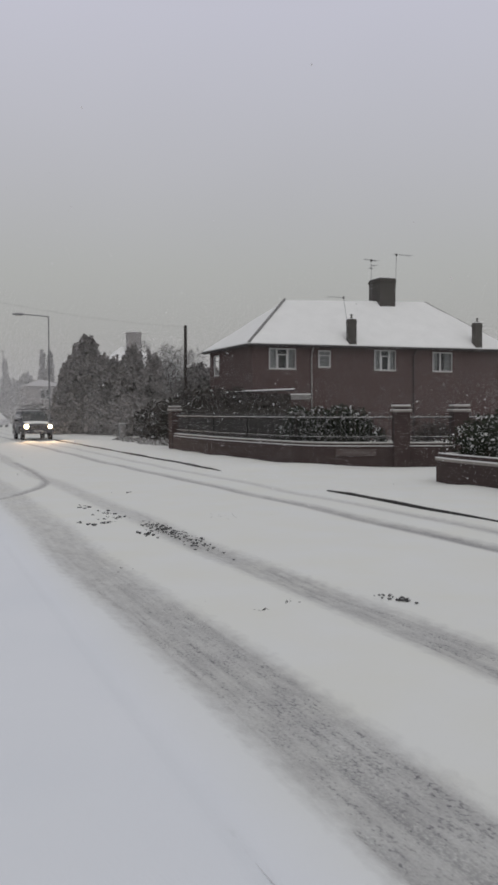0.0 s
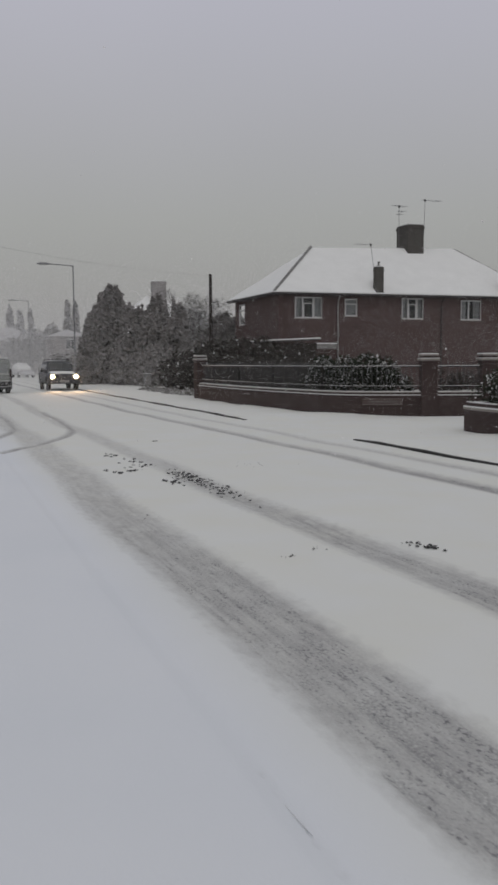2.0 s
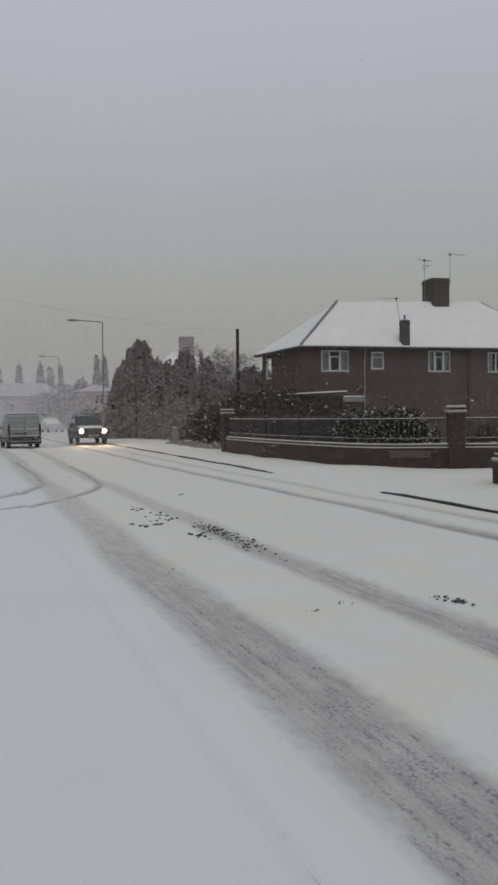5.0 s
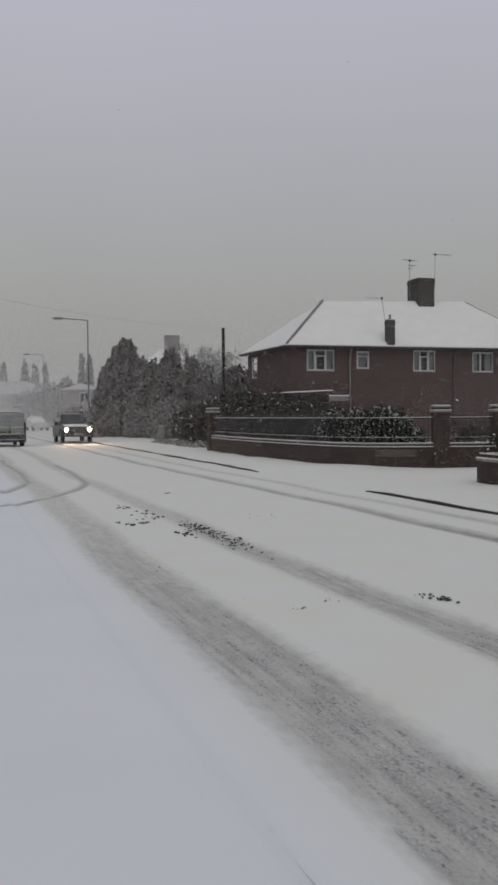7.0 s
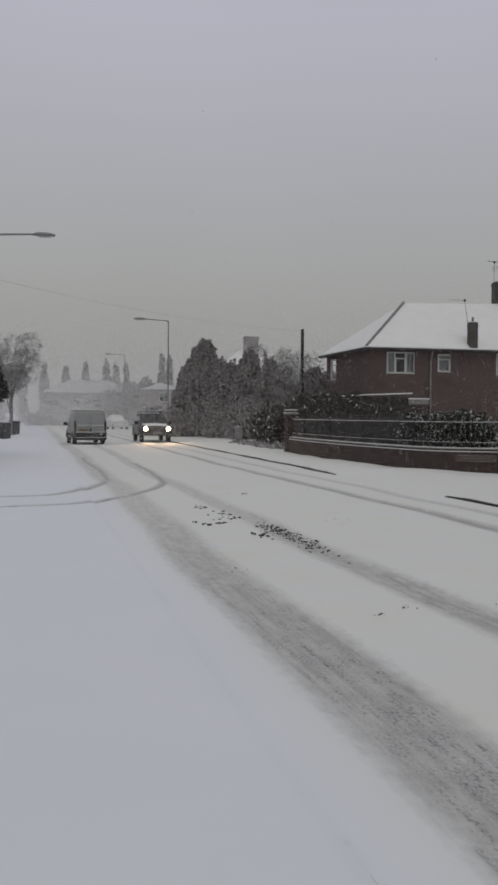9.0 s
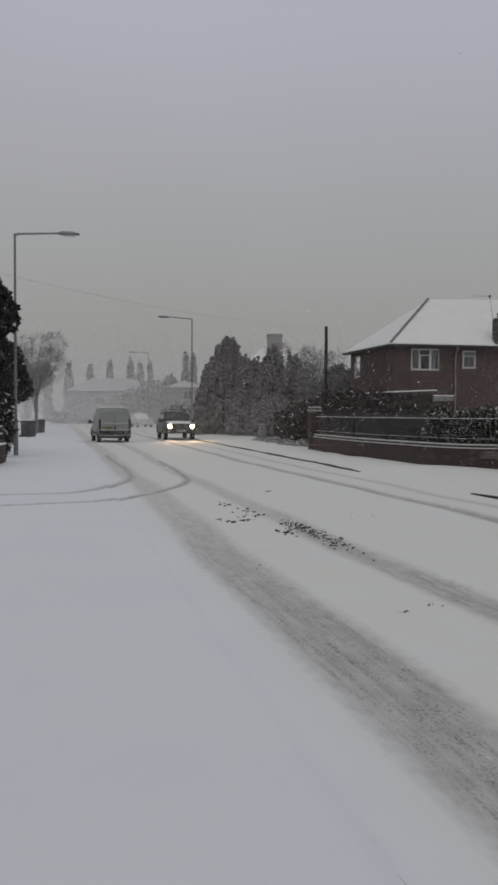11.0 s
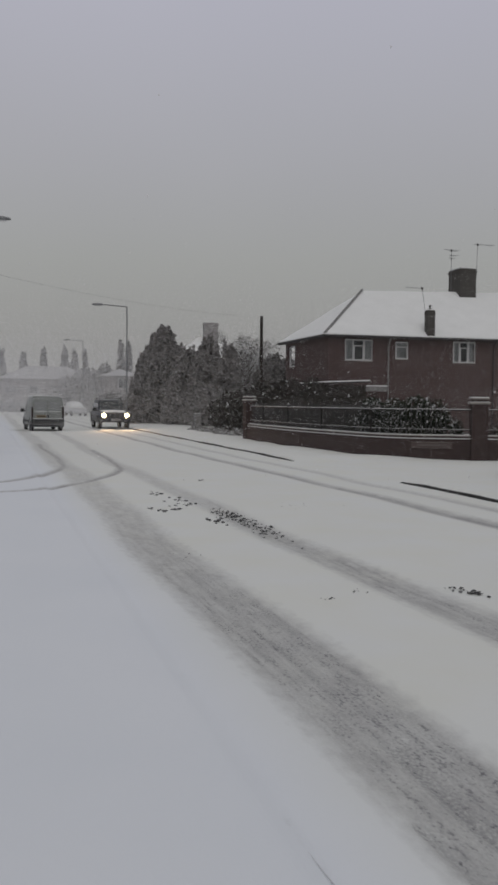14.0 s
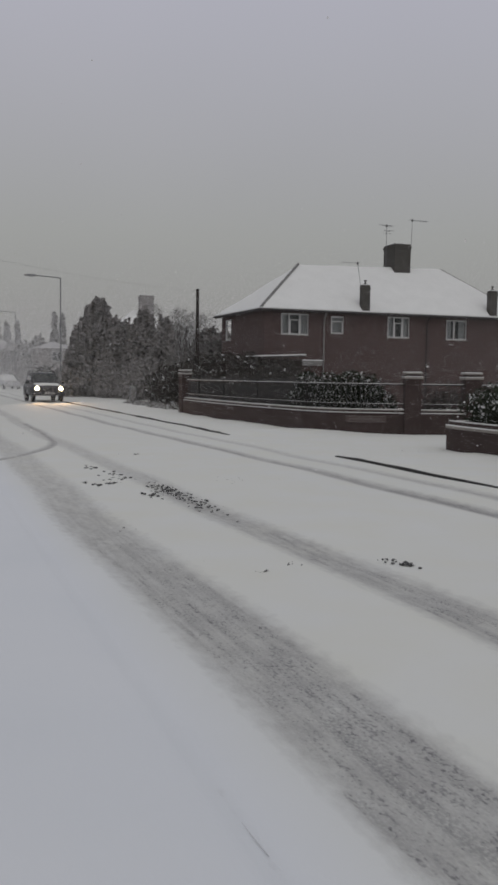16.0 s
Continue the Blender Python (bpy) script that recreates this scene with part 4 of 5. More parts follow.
def street_lamp(x, y, h, arm, turn, label):
    lp = thing("street_lamp", label, "street lamp", at=pose(x, y, 0, 0, 0, turn), group="street lamps")
    part("column", tube([(0, 0, -0.1), (0, 0, 1.3), (0, 0, 1.35), (0, 0, h)], [0.085, 0.085, 0.055, 0.042], 12), STEEL, lp)
    part("arm", tube([(0, 0, h - 0.04), (0.15, 0, h), (arm - 0.5, 0, h + 0.09)], [0.045, 0.04, 0.032], 8), STEEL, lp)
    bm = bmesh.new()
    add_tube(bm, [(arm - 0.75, 0, h + 0.07), (arm - 0.6, 0, h + 0.09), (arm - 0.2, 0, h + 0.09), (arm + 0.05, 0, h + 0.07)], [0.035, 0.075, 0.08, 0.04], 10)
    head = part("lamp_head", bm, STEEL, lp, smooth=True)
    part("lens", tube([(arm - 0.55, 0, h + 0.02), (arm - 0.1, 0, h + 0.02)], [0.045, 0.04], 8), UPVC, head, "dull unlit lens")
    part("snow_on_arm", tube([(0.2, 0, h + 0.045), (arm - 0.7, 0, h + 0.12)], 0.018, 6), SNOW, lp)
    return lp


street_lamp(*polar(24.3, 34), 8.05, 2.25, 22, "grey street lamp with a long arm over the road")
street_lamp(*polar(13.4, 62), 8.0, 2.3, 202, "grey street lamp with a long arm over the road")
street_lamp(*polar(16.1, 112), 8.9, 2.3, 200, "distant grey street lamp faint in the snow")

pts = []
a, b = Vector((-17.5, 33.0, 7.5)), Vector((px, py, 6.45))
for i in range(25):
    t = i / 24
    q = a.lerp(b, t)
    q.z -= 0.9 * 4 * t * (1 - t) * 0.5
    pts.append(tuple(q))
solo("overhead_cable", tube(pts, 0.0042, 5), STEEL, "thin black overhead telephone cable", "cable")

# ---- vehicles: x forward, y left, z up ----
VANPAINT = mat("dirty_white_paint", (0.27, 0.285, 0.27), (0.20, 0.21, 0.20), rough=0.45, scale=2.5, bump=0.03, spec=0.4)
DARKPAINT = mat("dark_wet_paint", (0.035, 0.037, 0.045), (0.055, 0.056, 0.062), rough=0.45, scale=2.5, bump=0.03, spec=0.35)
PALEPAINT = mat("pale_silver_paint", (0.62, 0.62, 0.63), rough=0.4, scale=2.5, bump=0.03)
TRIM = mat("black_plastic", (0.018, 0.018, 0.019), (0.04, 0.04, 0.04), rough=0.65, scale=8, bump=0.1)
RUBBER = mat("tyre_rubber", (0.02, 0.02, 0.02), (0.05, 0.05, 0.05), rough=0.9, scale=10)
ALLOY = mat("wheel_metal", (0.22, 0.22, 0.23), rough=0.4, metal=0.8)
PLATE = mat("yellow_plate", (0.26, 0.20, 0.11), (0.20, 0.16, 0.10), rough=0.6, scale=4)
PLATEW = mat("white_plate", (0.5, 0.5, 0.5), rough=0.6)
TAIL = mat("tail_lens", (0.035, 0.018, 0.018), (0.02, 0.014, 0.014), rough=0.35)
CARGLASS = mat("dark_car_glass", (0.03, 0.035, 0.035), (0.05, 0.055, 0.055), rough=0.12, bump=0.02, spec=0.6)
FROSTED = mat("snowed_glass", (0.30, 0.31, 0.31), (0.22, 0.23, 0.23), rough=0.7, scale=3)
BEAM = bpy.data.materials.new("lit_headlamp")
BEAM.use_nodes = True
bb = BEAM.node_tree.nodes["Principled BSDF"]
bb.inputs["Emission Color"].default_value = (1.0, 0.80, 0.45, 1)
bb.inputs["Emission Strength"].default_value = 14.0


def loft(sections, cap=True):
    """Rings of (x, [(y, z), ...]) joined along x."""
    bm = bmesh.new()
    rings = [[bm.verts.new((x, y, z)) for y, z in ring] for x, ring in sections]
    for a, b in zip(rings, rings[1:]):
        n = len(a)
        for k in range(n):
            bm.faces.new((a[k], a[(k + 1) % n], b[(k + 1) % n], b[k]))
    if cap:
        bm.faces.new(rings[0][::-1])
        bm.faces.new(rings[-1])
    bmesh.ops.recalc_face_normals(bm, faces=bm.faces[:])
    return bm


def ring(w, wt, z0, zs, z1, crown=0.03):
    """A body cross-section: half widths below and above, sill, shoulder and top heights."""
    half = [(w * 0.86, z0), (w * 0.97, z0 + 0.08), (w, (z0 + zs) / 2), (w * 0.985, zs), (wt, z1 - 0.07), (wt * 0.92, z1 - 0.015), (wt * 0.5, z1 + crown * 0.6)]
    return half + [(0, z1 + crown)] + [(-y, z) for y, z in half[::-1]]


def wheels(v, xs, w, r=0.31):
    for x in xs:
        for sgn in (1, -1):
            wh = new("wheel")
            wh.parent = v
            y = sgn * (w - 0.11)
            bm = bmesh.new()
            add_tube(bm, [(x, y - 0.10, r), (x, y - 0.085, r), (x, y + 0.085, r), (x, y + 0.10, r)], [r * 0.9, r, r, r * 0.9], 24)
            part("tyre", bm, RUBBER, wh, smooth=False)
            part("rim", tube([(x, y + sgn * 0.09, r), (x, y + sgn * 0.108, r)], [r * 0.62, r * 0.55], 16), ALLOY, wh)


def build_van(m):
    v = thing("van", "small white panel van, snow-dusted, seen driving away", "van", at=m)
    W = 0.86
    body = loft([(-2.05, ring(W * 0.96, W * 0.86, 0.42, 1.0, 1.72)), (-1.98, ring(W, W * 0.90, 0.32, 1.05, 1.80)), (-1.2, ring(W, W * 0.91, 0.28, 1.05, 1.84)),
                 (-0.1, ring(W, W * 0.91, 0.28, 1.05, 1.84)), (0.35, ring(W, W * 0.88, 0.28, 1.05, 1.80)), (0.75, ring(W, W * 0.82, 0.28, 1.02, 1.60)), (1.15, ring(W, W * 0.84, 0.28, 0.98, 1.22)),
                 (1.3, ring(W, W * 0.86, 0.28, 0.92, 1.08)), (1.85, ring(W * 0.96, W * 0.8, 0.3, 0.8, 0.92)), (2.05, ring(W * 0.84, W * 0.7, 0.34, 0.66, 0.76))])
    part("body", body, VANPAINT, v, smooth=True)
    part("roof_snow", box(-1.9, 0.3, -0.72, 0.72, 1.845, 1.90, 0.03), SNOW, v, "thin blanket of snow")
    for s, lab in ((1, "rear_door"), (-1, "rear_door")):
        y0, y1 = (0.008, 0.74) if s > 0 else (-0.74, -0.008)
        d = part(lab, box(-2.072, -2.03, y0, y1, 0.62, 1.66, 0.012), VANPAINT, v)
        gl = part("rear_window", box(-2.082, -2.07, y0 + 0.07, y1 - 0.07, 1.08, 1.56, 0.004), FROSTED, d, "pane frosted over with snow")
        part("snow_ledge", box(-2.10, -2.07, y0 + 0.04, y1 - 0.04, 1.03, 1.055, 0.008), SNOW, d)
    part("number_plate", box(-2.088, -2.07, 0.10, 0.62, 0.72, 0.86, 0.004), PLATE, v, "yellow plate smeared with snow")
    part("plate_bar", box(-2.094, -2.086, 0.16, 0.56, 0.765, 0.815), TRIM, v)
    part("door_handle", box(-2.10, -2.07, -0.06, 0.05, 0.72, 0.88, 0.01), TRIM, v)
    part("brake_light", box(-2.03, -1.99, -0.07, 0.07, 1.755, 1.785, 0.008), TAIL, v)
    part("rear_bumper", box(-2.15, -1.95, -0.85, 0.85, 0.24, 0.66, 0.035), TRIM, v)
    part("bumper_snow", box(-2.14, -2.075, -0.80, 0.80, 0.66, 0.685, 0.01), SNOW, v)
    part("bumper_strip", box(-2.165, -2.148, -0.80, 0.80, 0.385, 0.40, 0.004), SNOW, v)
    for s in (1, -1):
        part("tail_light", box(-2.075, -1.93, s * 0.80 - 0.055, s * 0.80 + 0.055, 0.66, 1.28, 0.02), TAIL, v)
        q = new("wing_mirror")
        q.parent = v
        part("mirror_shell", box(0.80, 0.94, s * 1.0 - 0.10, s * 1.0 + 0.10, 1.0, 1.18, 0.04), TRIM, q)
        part("mirror_arm", box(0.84, 0.92, min(s * 0.82, s * 0.93), max(s * 0.82, s * 0.93), 1.02, 1.08, 0.01), TRIM, q)
        part("side_window", box(0.2, 0.98, min(s * 0.80, s * 0.815), max(s * 0.80, s * 0.815), 1.06, 1.42, 0.005, m=Matrix.Rotation(0.0, 4, "X")), CARGLASS, v)
        part("rub_strip", box(-1.1, 1.0, min(s * 0.855, s * 0.885), max(s * 0.855, s * 0.885), 0.48, 0.58, 0.01), TRIM, v)
        part("arch_trim", tube([(-1.3 + 0.39 * math.cos(a), s * 0.85, 0.31 + 0.39 * math.sin(a)) for a in [i * math.pi / 10 for i in range(11)]], 0.035, 6), TRIM, v)
        part("arch_trim", tube([(1.35 + 0.39 * math.cos(a), s * 0.85, 0.31 + 0.39 * math.sin(a)) for a in [i * math.pi / 10 for i in range(11)]], 0.035, 6), TRIM, v)
        part("door_knob", box(-0.02, 0.10, min(s * 0.85, s * 0.88), max(s * 0.85, s * 0.88), 0.93, 0.98, 0.01), TRIM, v)
    part("windscreen", loft([(0.72, [(-0.68, 1.60), (0.68, 1.60), (0.68, 1.63), (-0.68, 1.63)]), (1.24, [(-0.74, 1.12), (0.74, 1.12), (0.74, 1.15), (-0.74, 1.15)])]), CARGLASS, v)
    wheels(v, (-1.3, 1.35), W)
    return v


def build_suv(m):
    v = thing("off_road_car", "dark off-road car with lit headlamps and snow on its bonnet", "car", at=m)
    W = 0.90
    part("body", loft([(-2.2, ring(W * 0.93, W * 0.88, 0.48, 0.95, 1.02)), (-2.05, ring(W, W * 0.92, 0.40, 1.0, 1.08)), (0.65, ring(W, W * 0.92, 0.38, 1.0, 1.06)), (1.0, ring(W, W * 0.9, 0.38, 0.96, 1.04)),
                       (2.05, ring(W * 0.97, W * 0.85, 0.40, 0.9, 0.97)), (2.22, ring(W * 0.9, W * 0.8, 0.46, 0.84, 0.9))]), DARKPAINT, v, smooth=True)
    part("cabin", loft([(-1.95, ring(W * 0.9, W * 0.78, 0.95, 1.1, 1.55)), (-1.7, ring(W * 0.9, W * 0.76, 0.95, 1.15, 1.70)), (0.1, ring(W * 0.9, W * 0.75, 0.95, 1.15, 1.70)), (0.35, ring(W * 0.9, W * 0.74, 0.95, 1.12, 1.64)), (0.95, ring(W * 0.88, W * 0.83, 0.95, 1.0, 1.08))]), DARKPAINT, v, smooth=True)
    part("windscreen", loft([(0.40, [(-0.64, 1.62), (0.64, 1.62), (0.64, 1.655), (-0.64, 1.655)]), (0.93, [(-0.72, 1.12), (0.72, 1.12), (0.72, 1.155), (-0.72, 1.155)])]), CARGLASS, v)
    for s in (1, -1):
        part("side_window", box(-1.6, 0.45, min(s * 0.735, s * 0.765), max(s * 0.735, s * 0.765), 1.14, 1.52, 0.01), CARGLASS, v)
        part("roof_bar", tube([(-1.6, s * 0.62, 1.73), (-1.5, s * 0.62, 1.79), (-0.1, s * 0.62, 1.79), (0.0, s * 0.62, 1.73)], 0.022, 6), TRIM, v)
        lp = part("headlamp", box(2.08, 2.225, s * 0.66 - 0.14, s * 0.66 + 0.14, 0.72, 0.90, 0.03), TRIM, v)
        part("lit_lens", tube([(2.19, s * 0.66, 0.81), (2.235, s * 0.66, 0.81), (2.25, s * 0.66, 0.81)], [0.125, 0.12, 0.07], 18), BEAM, lp, "glowing warm white lens")
        beam = bpy.data.lights.new("headlamp_beam", "SPOT")
        beam.energy, beam.spot_size, beam.spot_blend, beam.shadow_soft_size, beam.color = 420, radians(60), 0.9, 0.08, (1.0, 0.62, 0.32)
        bo = new("headlamp_beam", beam)
        bo.parent = lp
        bo.matrix_basis = look((2.30, s * 0.66, 0.80), (9.5, s * 0.66, 0.0))
        part("door_mirror", box(0.55, 0.68, s * 1.0 - 0.09, s * 1.0 + 0.09, 1.08, 1.24, 0.035), TRIM, v)
        part("arch_flare", tube([(-1.35 + 0.43 * math.cos(a), s * 0.88, 0.36 + 0.43 * math.sin(a)) for a in [i * math.pi / 10 for i in range(11)]], 0.05, 6), TRIM, v)
        part("arch_flare", tube([(1.4 + 0.43 * math.cos(a), s * 0.88, 0.36 + 0.43 * math.sin(a)) for a in [i * math.pi / 10 for i in range(11)]], 0.05, 6), TRIM, v)
    part("grille", box(2.14, 2.24, -0.46, 0.46, 0.70, 0.90, 0.02), TRIM, v)
    for i in range(4):
        part("grille_bar", box(2.235, 2.255, -0.42, 0.42, 0.725 + i * 0.045, 0.74 + i * 0.045), ALLOY, v)
    part("front_bumper", box(2.05, 2.34, -0.88, 0.88, 0.42, 0.66, 0.05), DARKPAINT, v)
    part("number_plate", box(2.335, 2.352, -0.26, 0.26, 0.50, 0.61, 0.004), PLATEW, v)
    part("plate_bar", box(2.35, 2.357, -0.2, 0.2, 0.535, 0.575), TRIM, v)
    part("bonnet_snow", loft([(1.02, [(-0.72, 1.055), (0.72, 1.055), (0.7, 1.10), (0, 1.125), (-0.7, 1.10)]), (2.1, [(-0.66, 0.96), (0.66, 0.96), (0.62, 0.995), (0, 1.02), (-0.62, 0.995)])]), SNOW, v, "snow lying on the bonnet")
    part("roof_snow", box(-1.6, -0.1, -0.50, 0.50, 1.715, 1.745, 0.012), SNOW, v)
    part("roof_rack", box(-1.2, -0.15, -0.60, 0.60, 1.785, 1.815, 0.01), TRIM, v)
    wheels(v, (-1.35, 1.4), W, 0.36)
    return v


def build_hatch(m):
    v = thing("parked_car", "pale car covered with snow beside the kerb", "car", at=m)
    W = 0.85
    part("body", loft([(-1.95, ring(W * 0.9, W * 0.84, 0.4, 0.8, 0.9)), (-1.8, ring(W, W * 0.9, 0.3, 0.85, 0.95)), (0.9, ring(W, W * 0.9, 0.28, 0.82, 0.92)), (1.75, ring(W * 0.95, W * 0.82, 0.3, 0.7, 0.8)), (1.98, ring(W * 0.82, W * 0.7, 0.36, 0.6, 0.66))]), PALEPAINT, v, smooth=True)
    part("cabin", loft([(-1.85, ring(W * 0.88, W * 0.78, 0.85, 0.95, 1.15)), (-1.4, ring(W * 0.9, W * 0.74, 0.85, 1.0, 1.42)), (-0.2, ring(W * 0.9, W * 0.73, 0.85, 1.0, 1.46)), (0.3, ring(W * 0.9, W * 0.74, 0.85, 0.98, 1.32)), (0.95, ring(W * 0.88, W * 0.84, 0.82, 0.88, 0.94))]), SNOW, v, "cabin and windows plastered with snow", smooth=True)
    part("roof_snow", loft([(-1.45, ring(0.5, 0.4, 1.38, 1.42, 1.46)), (-0.9, ring(0.62, 0.52, 1.42, 1.48, 1.54)), (-0.1, ring(0.62, 0.5, 1.40, 1.46, 1.52)), (0.15, ring(0.5, 0.4, 1.34, 1.38, 1.42))]), SNOW, v)
    part("bonnet_snow", box(0.95, 1.75, -0.62, 0.62, 0.86, 0.95, 0.04), SNOW, v)
    part("front_bumper", box(1.85, 2.02, -0.78, 0.78, 0.34, 0.52, 0.04), PALEPAINT, v)
    for s in (1, -1):
        part("headlamp", box(1.80, 1.93, s * 0.58 - 0.12, s * 0.58 + 0.12, 0.58, 0.70, 0.03), FROSTED, v)
    wheels(v, (-1.25, 1.25), W, 0.3)
    return v


AWAY = math.degrees(math.atan2(RD.y, RD.x))
build_van(pose(*polar(18.55, 51), -0.02, 0, 0, AWAY + 4))
build_suv(pose(*polar(14.45, 55), -0.02, 0, 0, AWAY + 180 + 1))
build_hatch(pose(*polar(16.55, 97), 0.0, 0, 0, AWAY + 180 + 8))

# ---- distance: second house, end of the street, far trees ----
# far roofs: mottled pale grey, duller than the near roof snow
FARROOF = mat("pale_grey_far_roof", (0.52, 0.52, 0.52), (0.40, 0.39, 0.39), rough=0.9, scale=0.8)


def far_house(name, label, m, L_, D_, e, r, chimneys, wins, brick=None, top=None):
    h = thing(name, label, "house", at=m)
    part("wall", box(0.25, L_ - 0.25, 0.25, D_ - 0.25, -0.1, e), brick or BRICK, h)
    bm = bmesh.new()
    hd = D_ / 2
    lo = [bm.verts.new(q) for q in ((0, 0, e), (L_, 0, e), (L_, D_, e), (0, D_, e))]
    hi = [bm.verts.new(q) for q in ((hd, hd, r), (L_ - hd, hd, r))]
    for f in ((lo[0], lo[1], hi[1], hi[0]), (lo[1], lo[2], hi[1]), (lo[2], lo[3], hi[0], hi[1]), (lo[3], lo[0], hi[0]), (lo[3], lo[2], lo[1], lo[0])):
        bm.faces.new(f)
    roof = part("roof", bm, top or SNOW, h, "snow-covered hipped roof")
    for x, y, zt in chimneys:
        c = part("chimney", box(x - 0.7, x + 0.7, y - 0.45, y + 0.45, e, zt, 0.02), FARBRICK, roof)
        part("chimney_cap", box(x - 0.78, x + 0.78, y - 0.52, y + 0.52, zt - 0.25, zt - 0.1, 0.02), FARBRICK, roof)
        part("chimney_snow", box(x - 0.66, x + 0.66, y - 0.42, y + 0.42, zt, zt + 0.1, 0.03), SNOW, c, "cap of snow")
    for x, z, w in wins:
        q = new("window")
        q.parent = h
        part("window_frame", box(x - w / 2, x + w / 2, 0.19, 0.245, z, z + 1.2, 0.01), UPVC, q)
        part("pane", box(x - w / 2 + 0.08, x - 0.04, 0.175, 0.192, z + 0.08, z + 1.12), CARGLASS, q)
        part("pane", box(x + 0.04, x + w / 2 - 0.08, 0.175, 0.192, z + 0.08, z + 1.12), CARGLASS, q)
    return h


# distance haze is mixed into the brick colour of far walls and chimneys
FARBRICK = brick_mat("haze_paled_brick", (0.28, 0.264, 0.258), (0.24, 0.228, 0.224), (0.33, 0.32, 0.315))
hx, hy = polar(10.9, 88)
far_house("house", "brick house with a snowy roof half hidden behind conifers", pose(hx, hy, 0, 0, 0, 20), 9, 7.5, 4.9, 8.2, [(5.0, 3.4, 9.6)], [(2.2, 3.3, 1.6), (6.2, 3.3, 1.6)])
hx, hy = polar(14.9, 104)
far_house("house", "brick house faint in the falling snow", pose(hx, hy, 0, 0, 0, 25), 4.8, 4.4, 4.5, 5.3, [], [(2.4, 3.0, 1.2)], brick=FARBRICK, top=FARROOF)
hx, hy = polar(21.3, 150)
far_house("long_building", "long low building across the end of the street", pose(hx, hy, 0, 0, 0, 17), 15.5, 9, 5.1, 7.3, [], [(2.2 + 3.6 * i, 2.8, 1.8) for i in range(4)], brick=FARBRICK, top=FARROOF)
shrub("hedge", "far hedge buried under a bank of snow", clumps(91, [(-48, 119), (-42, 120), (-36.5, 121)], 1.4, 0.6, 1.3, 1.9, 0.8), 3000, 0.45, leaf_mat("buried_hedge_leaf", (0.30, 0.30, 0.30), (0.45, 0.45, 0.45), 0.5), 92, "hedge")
# snowfall haze painted into the far sprays as a pale base colour
FARLEAF = leaf_mat("haze_paled_far_spray", (0.36, 0.355, 0.35), (0.46, 0.455, 0.45), 0.0)
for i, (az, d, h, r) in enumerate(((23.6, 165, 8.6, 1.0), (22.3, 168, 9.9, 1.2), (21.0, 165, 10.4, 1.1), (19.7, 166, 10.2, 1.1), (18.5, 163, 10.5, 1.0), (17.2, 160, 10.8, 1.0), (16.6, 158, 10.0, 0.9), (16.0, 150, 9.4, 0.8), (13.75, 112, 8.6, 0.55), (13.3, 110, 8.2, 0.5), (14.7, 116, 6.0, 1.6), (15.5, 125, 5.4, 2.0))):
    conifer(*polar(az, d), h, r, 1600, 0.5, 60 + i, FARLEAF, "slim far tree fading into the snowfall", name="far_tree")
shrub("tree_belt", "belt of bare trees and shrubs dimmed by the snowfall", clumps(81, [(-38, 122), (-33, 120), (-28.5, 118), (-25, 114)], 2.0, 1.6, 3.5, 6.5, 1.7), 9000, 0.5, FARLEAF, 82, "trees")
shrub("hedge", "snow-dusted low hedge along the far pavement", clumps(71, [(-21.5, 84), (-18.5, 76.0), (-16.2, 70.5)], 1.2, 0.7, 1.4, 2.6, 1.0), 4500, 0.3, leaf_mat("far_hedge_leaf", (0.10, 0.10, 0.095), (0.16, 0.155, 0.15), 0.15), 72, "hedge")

# ---- left side: low wall, bin ----
W3 = curve_pts([road(5.95, -9.72).xy, road(3.4, -10.0).xy, road(1.6, -11.0).xy, road(1.0, -13.5).xy, road(0.6, -25.0).xy], 0.5)
lw = thing("side_wall", "low dark wall with snowy rails at the street corner", "wall")
loft_wall("courses", W3, -0.05, 0.60, 0.24, WALL_BRICK, lw)
loft_wall("coping_snow", W3, 0.60, 0.645, 0.27, SNOW, lw)
for z in (0.86, 1.09):
    loft_wall("fence_rail", W3, z, z + 0.06, 0.05, WOOD, lw)
    loft_wall("rail_snow", W3, z + 0.06, z + 0.09, 0.055, SNOW, lw)
for q in W3[::3]:
    part("fence_post", box(q.x - 0.06, q.x + 0.06, q.y - 0.06, q.y + 0.06, 0.60, 1.24, 0.01), WOOD, lw)
gp = thing("gate_pillar", "dark brick gate pillar beside the pavement", "pillar", at=pose(-18.6, 40.7, 0, 0, 0, 22))
part("shaft", box(-0.32, 0.32, -0.32, 0.32, -0.05, 1.12), WALL_BRICK, gp)
part("cap", box(-0.37, 0.37, -0.37, 0.37, 1.12, 1.2, 0.015), STONE, gp)
part("cap_snow", box(-0.34, 0.34, -0.34, 0.34, 1.2, 1.225, 0.01), SNOW, gp)


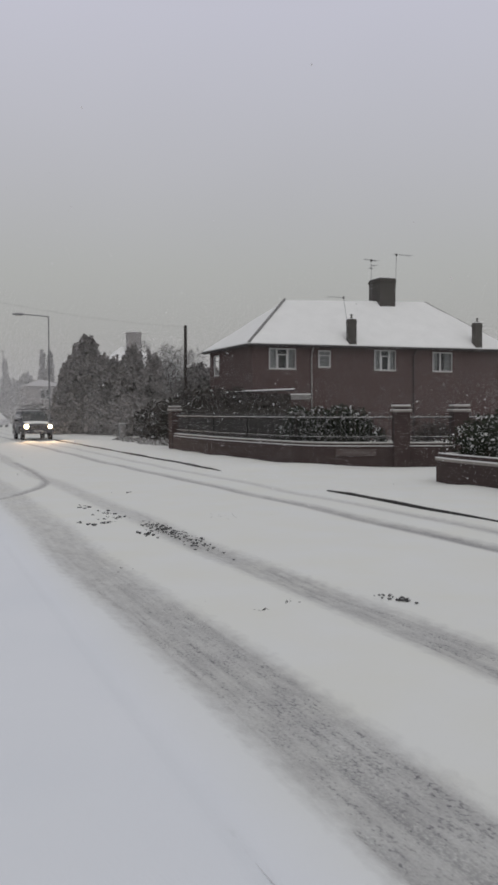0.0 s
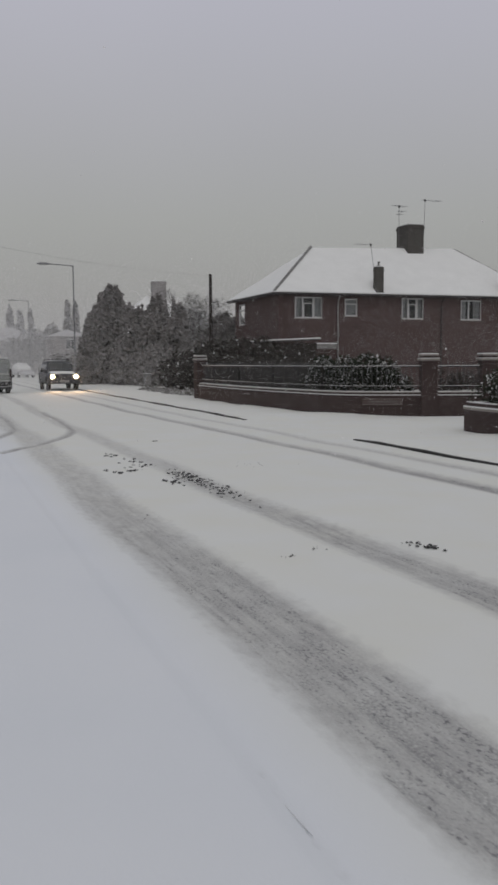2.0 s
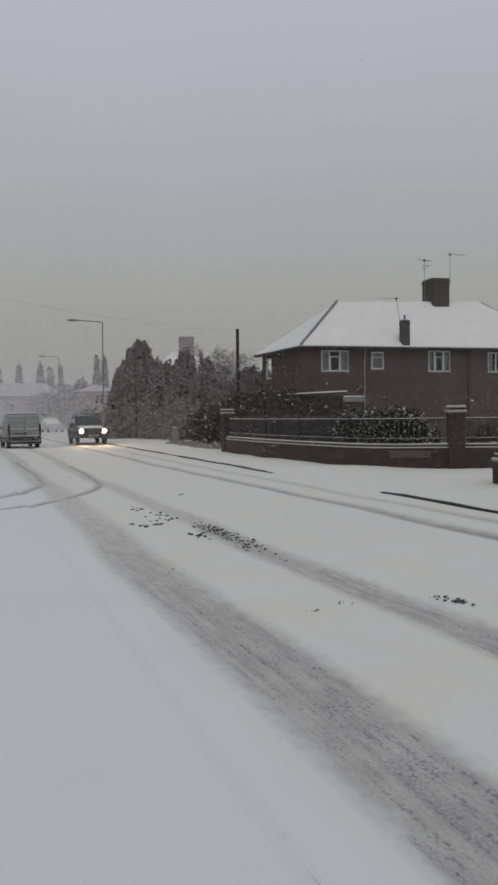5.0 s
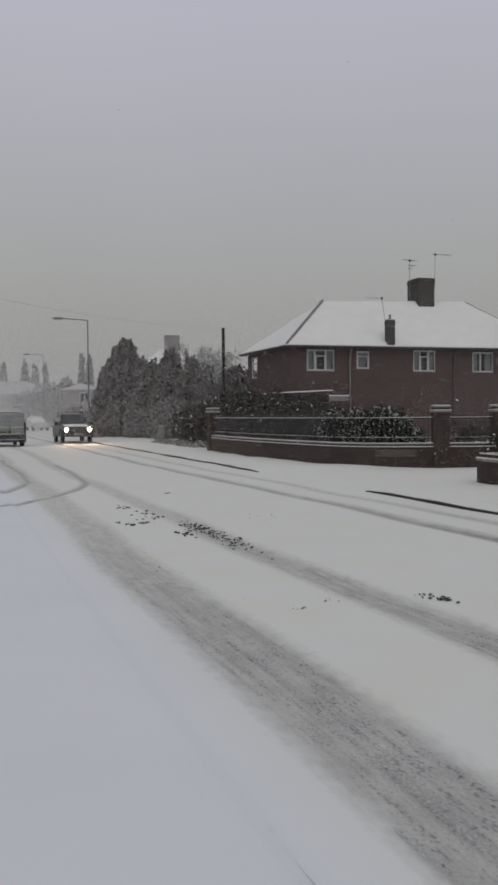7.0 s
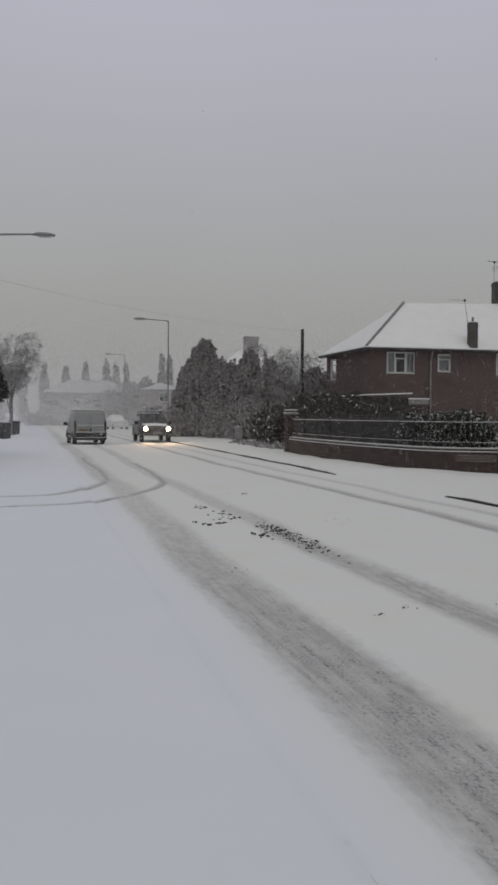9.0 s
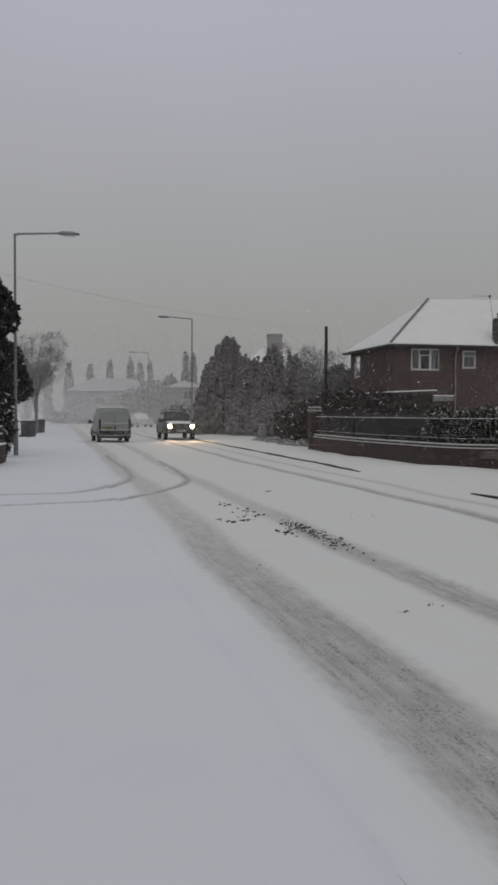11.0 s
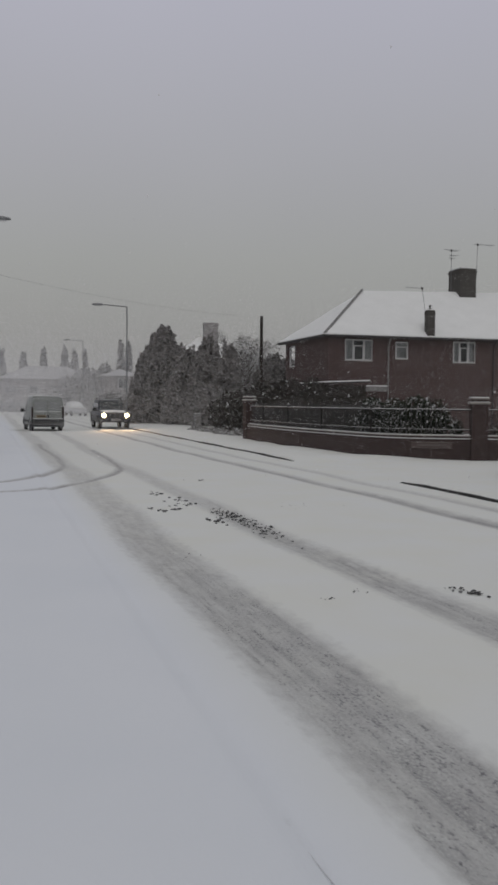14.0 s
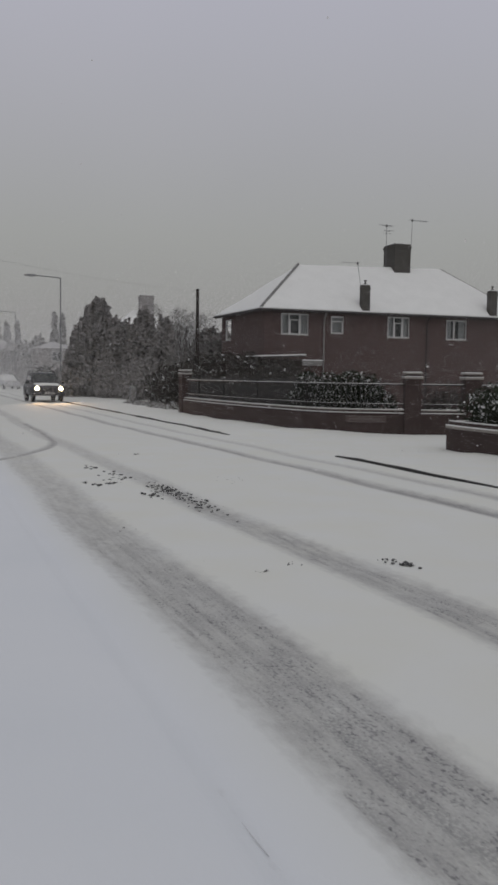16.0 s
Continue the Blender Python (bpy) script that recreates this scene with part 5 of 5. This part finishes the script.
def wheelie_bin(x, y, turn, wide=1.0):
    b = thing("wheelie_bin", "dark wheeled rubbish bin with a snowy lid", "bin", at=pose(x, y, 0, 0, 0, turn) @ Matrix.Diagonal((1, wide, 1, 1)), group="bins on the pavement")
    part("tub", loft([(-0.0, [(-0.24, 0.06), (0.24, 0.06), (0.29, 0.98), (-0.29, 0.98)]), (0.55, [(-0.24, 0.06), (0.24, 0.06), (0.29, 0.98), (-0.29, 0.98)])]), TRIM, b)
    part("lid", box(-0.05, 0.62, -0.31, 0.31, 0.98, 1.06, 0.03), TRIM, b)
    part("lid_snow", box(-0.02, 0.58, -0.28, 0.28, 1.06, 1.11, 0.02), SNOW, b)
    part("axle", tube([(0.0, -0.27, 0.1), (0.0, 0.27, 0.1)], 0.02, 6), TRIM, b)
    for s in (1, -1):
        part("bin_wheel", tube([(0.0, s * 0.25, 0.1), (0.0, s * 0.3, 0.1)], 0.1, 12), RUBBER, b)
    return b


wheelie_bin(-23.5, 53.5, 62, 1.5)
wheelie_bin(-27.4, 64.5, 66, 1.25)

ux, uy = polar(8.95, 57)
uc = thing("utility_cabinet", "pale grey roadside utility cabinet under the conifers", "cabinet", at=pose(ux, uy, 0.02, 0, 0, 20))
part("cabinet_body", box(-0.2, 0.2, -0.16, 0.16, -0.03, 0.85, 0.02), STEEL, uc)
part("cabinet_door", box(-0.16, 0.16, -0.175, -0.162, 0.08, 0.78, 0.004), PIPE, uc)
part("cabinet_snow", box(-0.19, 0.19, -0.15, 0.15, 0.85, 0.88, 0.015), SNOW, uc)

# ---- slush lumps thrown up between the tracks ----
rng = np.random.default_rng(5)
def slush_lumps(label, spots):
    pos, rad = [], []
    for s, l, ds, dl, n, r in spots:
        for _ in range(n):
            p = road(s + rng.normal() * ds, l + rng.normal() * dl)
            pos.append((p.x, p.y))
            rad.append(r * rng.uniform(0.3, 1.05))
    bm = bmesh.new()
    for (x, y), r in zip(pos, rad):
        m = Matrix.Translation((x, y, 0.004)) @ Matrix.Rotation(rng.uniform(0, 6.28), 4, "Z") @ Matrix.Diagonal((r * rng.uniform(0.8, 1.7), r, r * 0.42, 1))
        out = bmesh.ops.create_icosphere(bm, subdivisions=1, radius=1.0, matrix=m)
        for v in out["verts"]:
            v.co += Vector(rng.normal(size=3) * r * 0.15)
    return solo("slush_lumps", bm, SLUSH, label, "slush", kind="stuff")


crease = road(-20.75, -6.92)
cp = [road(q, -6.925 + 0.008 * math.sin(q * 5.0)) for q in (-20.75, -20.65, -20.5, -20.35, -20.2)]
solo("snow_crack", tube([(p.x - crease.x, p.y - crease.y, 0.006 - 0.002 * k) for k, p in enumerate(cp)], [0.0018, 0.0024, 0.002, 0.0014, 0.0008], 6), mat("grey_ice", (0.56, 0.57, 0.59), (0.64, 0.65, 0.67), rough=0.6),
     "thin grey crack in the snow along the buried kerb edge", "crack", at=Matrix.Translation((crease.x, crease.y, 0)))

slush_lumps("small dark lumps of dirty slush on the snowy road", [
    (-7.9, -5.24, 0.18, 0.06, 8, 0.04), (-10.08, -5.68, 0.08, 0.03, 4, 0.036), (-10.33, -5.57, 0.12, 0.04, 7, 0.038), (-10.34, -5.36, 0.14, 0.04, 6, 0.036), (-9.5, -5.28, 0.3, 0.06, 4, 0.03), (-9.6, -5.0, 0.5, 0.09, 24, 0.026), (-11.6, -5.10, 0.14, 0.05, 9, 0.032),
    (-11.1, -4.76, 0.42, 0.10, 85, 0.021), (-11.8, -4.72, 0.42, 0.10, 75, 0.021), (-12.6, -4.70, 0.40, 0.09, 45, 0.018), (-13.4, -4.68, 0.4, 0.08, 16, 0.018),
    (-10.2, -3.4, 0.35, 0.3, 14, 0.016), (-5.5, -3.82, 0.06, 0.05, 2, 0.03), (-16.6, -5.35, 0.02, 0.03, 6, 0.013), (-16.38, -5.0, 0.04, 0.05, 6, 0.012), (-16.70, -4.07, 0.06, 0.05, 22, 0.019), (-16.47, -4.12, 0.05, 0.05, 9, 0.016),
    (-19.23, -8.13, 0.01, 0.02, 4, 0.011), (-19.67, -8.06, 0.01, 0.03, 6, 0.013), (-19.45, -7.72, 0.01, 0.03, 5, 0.011), (-19.5, -8.11, 0.01, 0.02, 4, 0.010), (-19.28, -7.79, 0.01, 0.02, 4, 0.010), (-18.05, -7.38, 0.01, 0.03, 4, 0.011), (-14.2, -6.05, 0.3, 0.1, 5, 0.012)])

# ---- falling snow: single flakes nearby, denser towards the distance ----
def flake_mat():
    """Snow crystals: half the light is thrown back, half passes through."""
    m = bpy.data.materials.new("snowflake")
    m.use_nodes = True
    nt = m.node_tree
    nt.nodes.clear()
    out = nt.nodes.new("ShaderNodeOutputMaterial")
    mix = nt.nodes.new("ShaderNodeMixShader")
    mix.inputs["Fac"].default_value = 0.5
    for i, kind in enumerate(("ShaderNodeBsdfDiffuse", "ShaderNodeBsdfTranslucent")):
        b = nt.nodes.new(kind)
        b.inputs["Color"].default_value = (0.84, 0.83, 0.83, 1)
        nt.links.new(b.outputs[0], mix.inputs[1 + i])
    nt.links.new(mix.outputs[0], out.inputs["Surface"])
    return m


FLAKE = flake_mat()
rng = np.random.default_rng(9)
FLAKES = [(5, 14, 2.4, 400, 0.008), (12, 34, 7, 650, 0.036), (14, 30, 6, 80000, 0.009), (30, 46, 8, 200000, 0.011), (46, 62, 9, 430000, 0.0135), (62, 90, 11, 680000, 0.029), (90, 150, 12, 720000, 0.062)]
for y0, y1, top, n, size in FLAKES:
    yy = rng.uniform(y0, y1, n)
    xx = rng.uniform(-0.52, 0.30, n) * y1
    zz = 0.05 + top * rng.beta(1.0, 2.0, n)
    tagged(new("falling_snow", scatter_mesh("falling_snow", np.stack([xx, yy, zz], 1), size, rng, FLAKE, quad=False)), "snowflakes in the air over the street", "snow", kind="stuff")
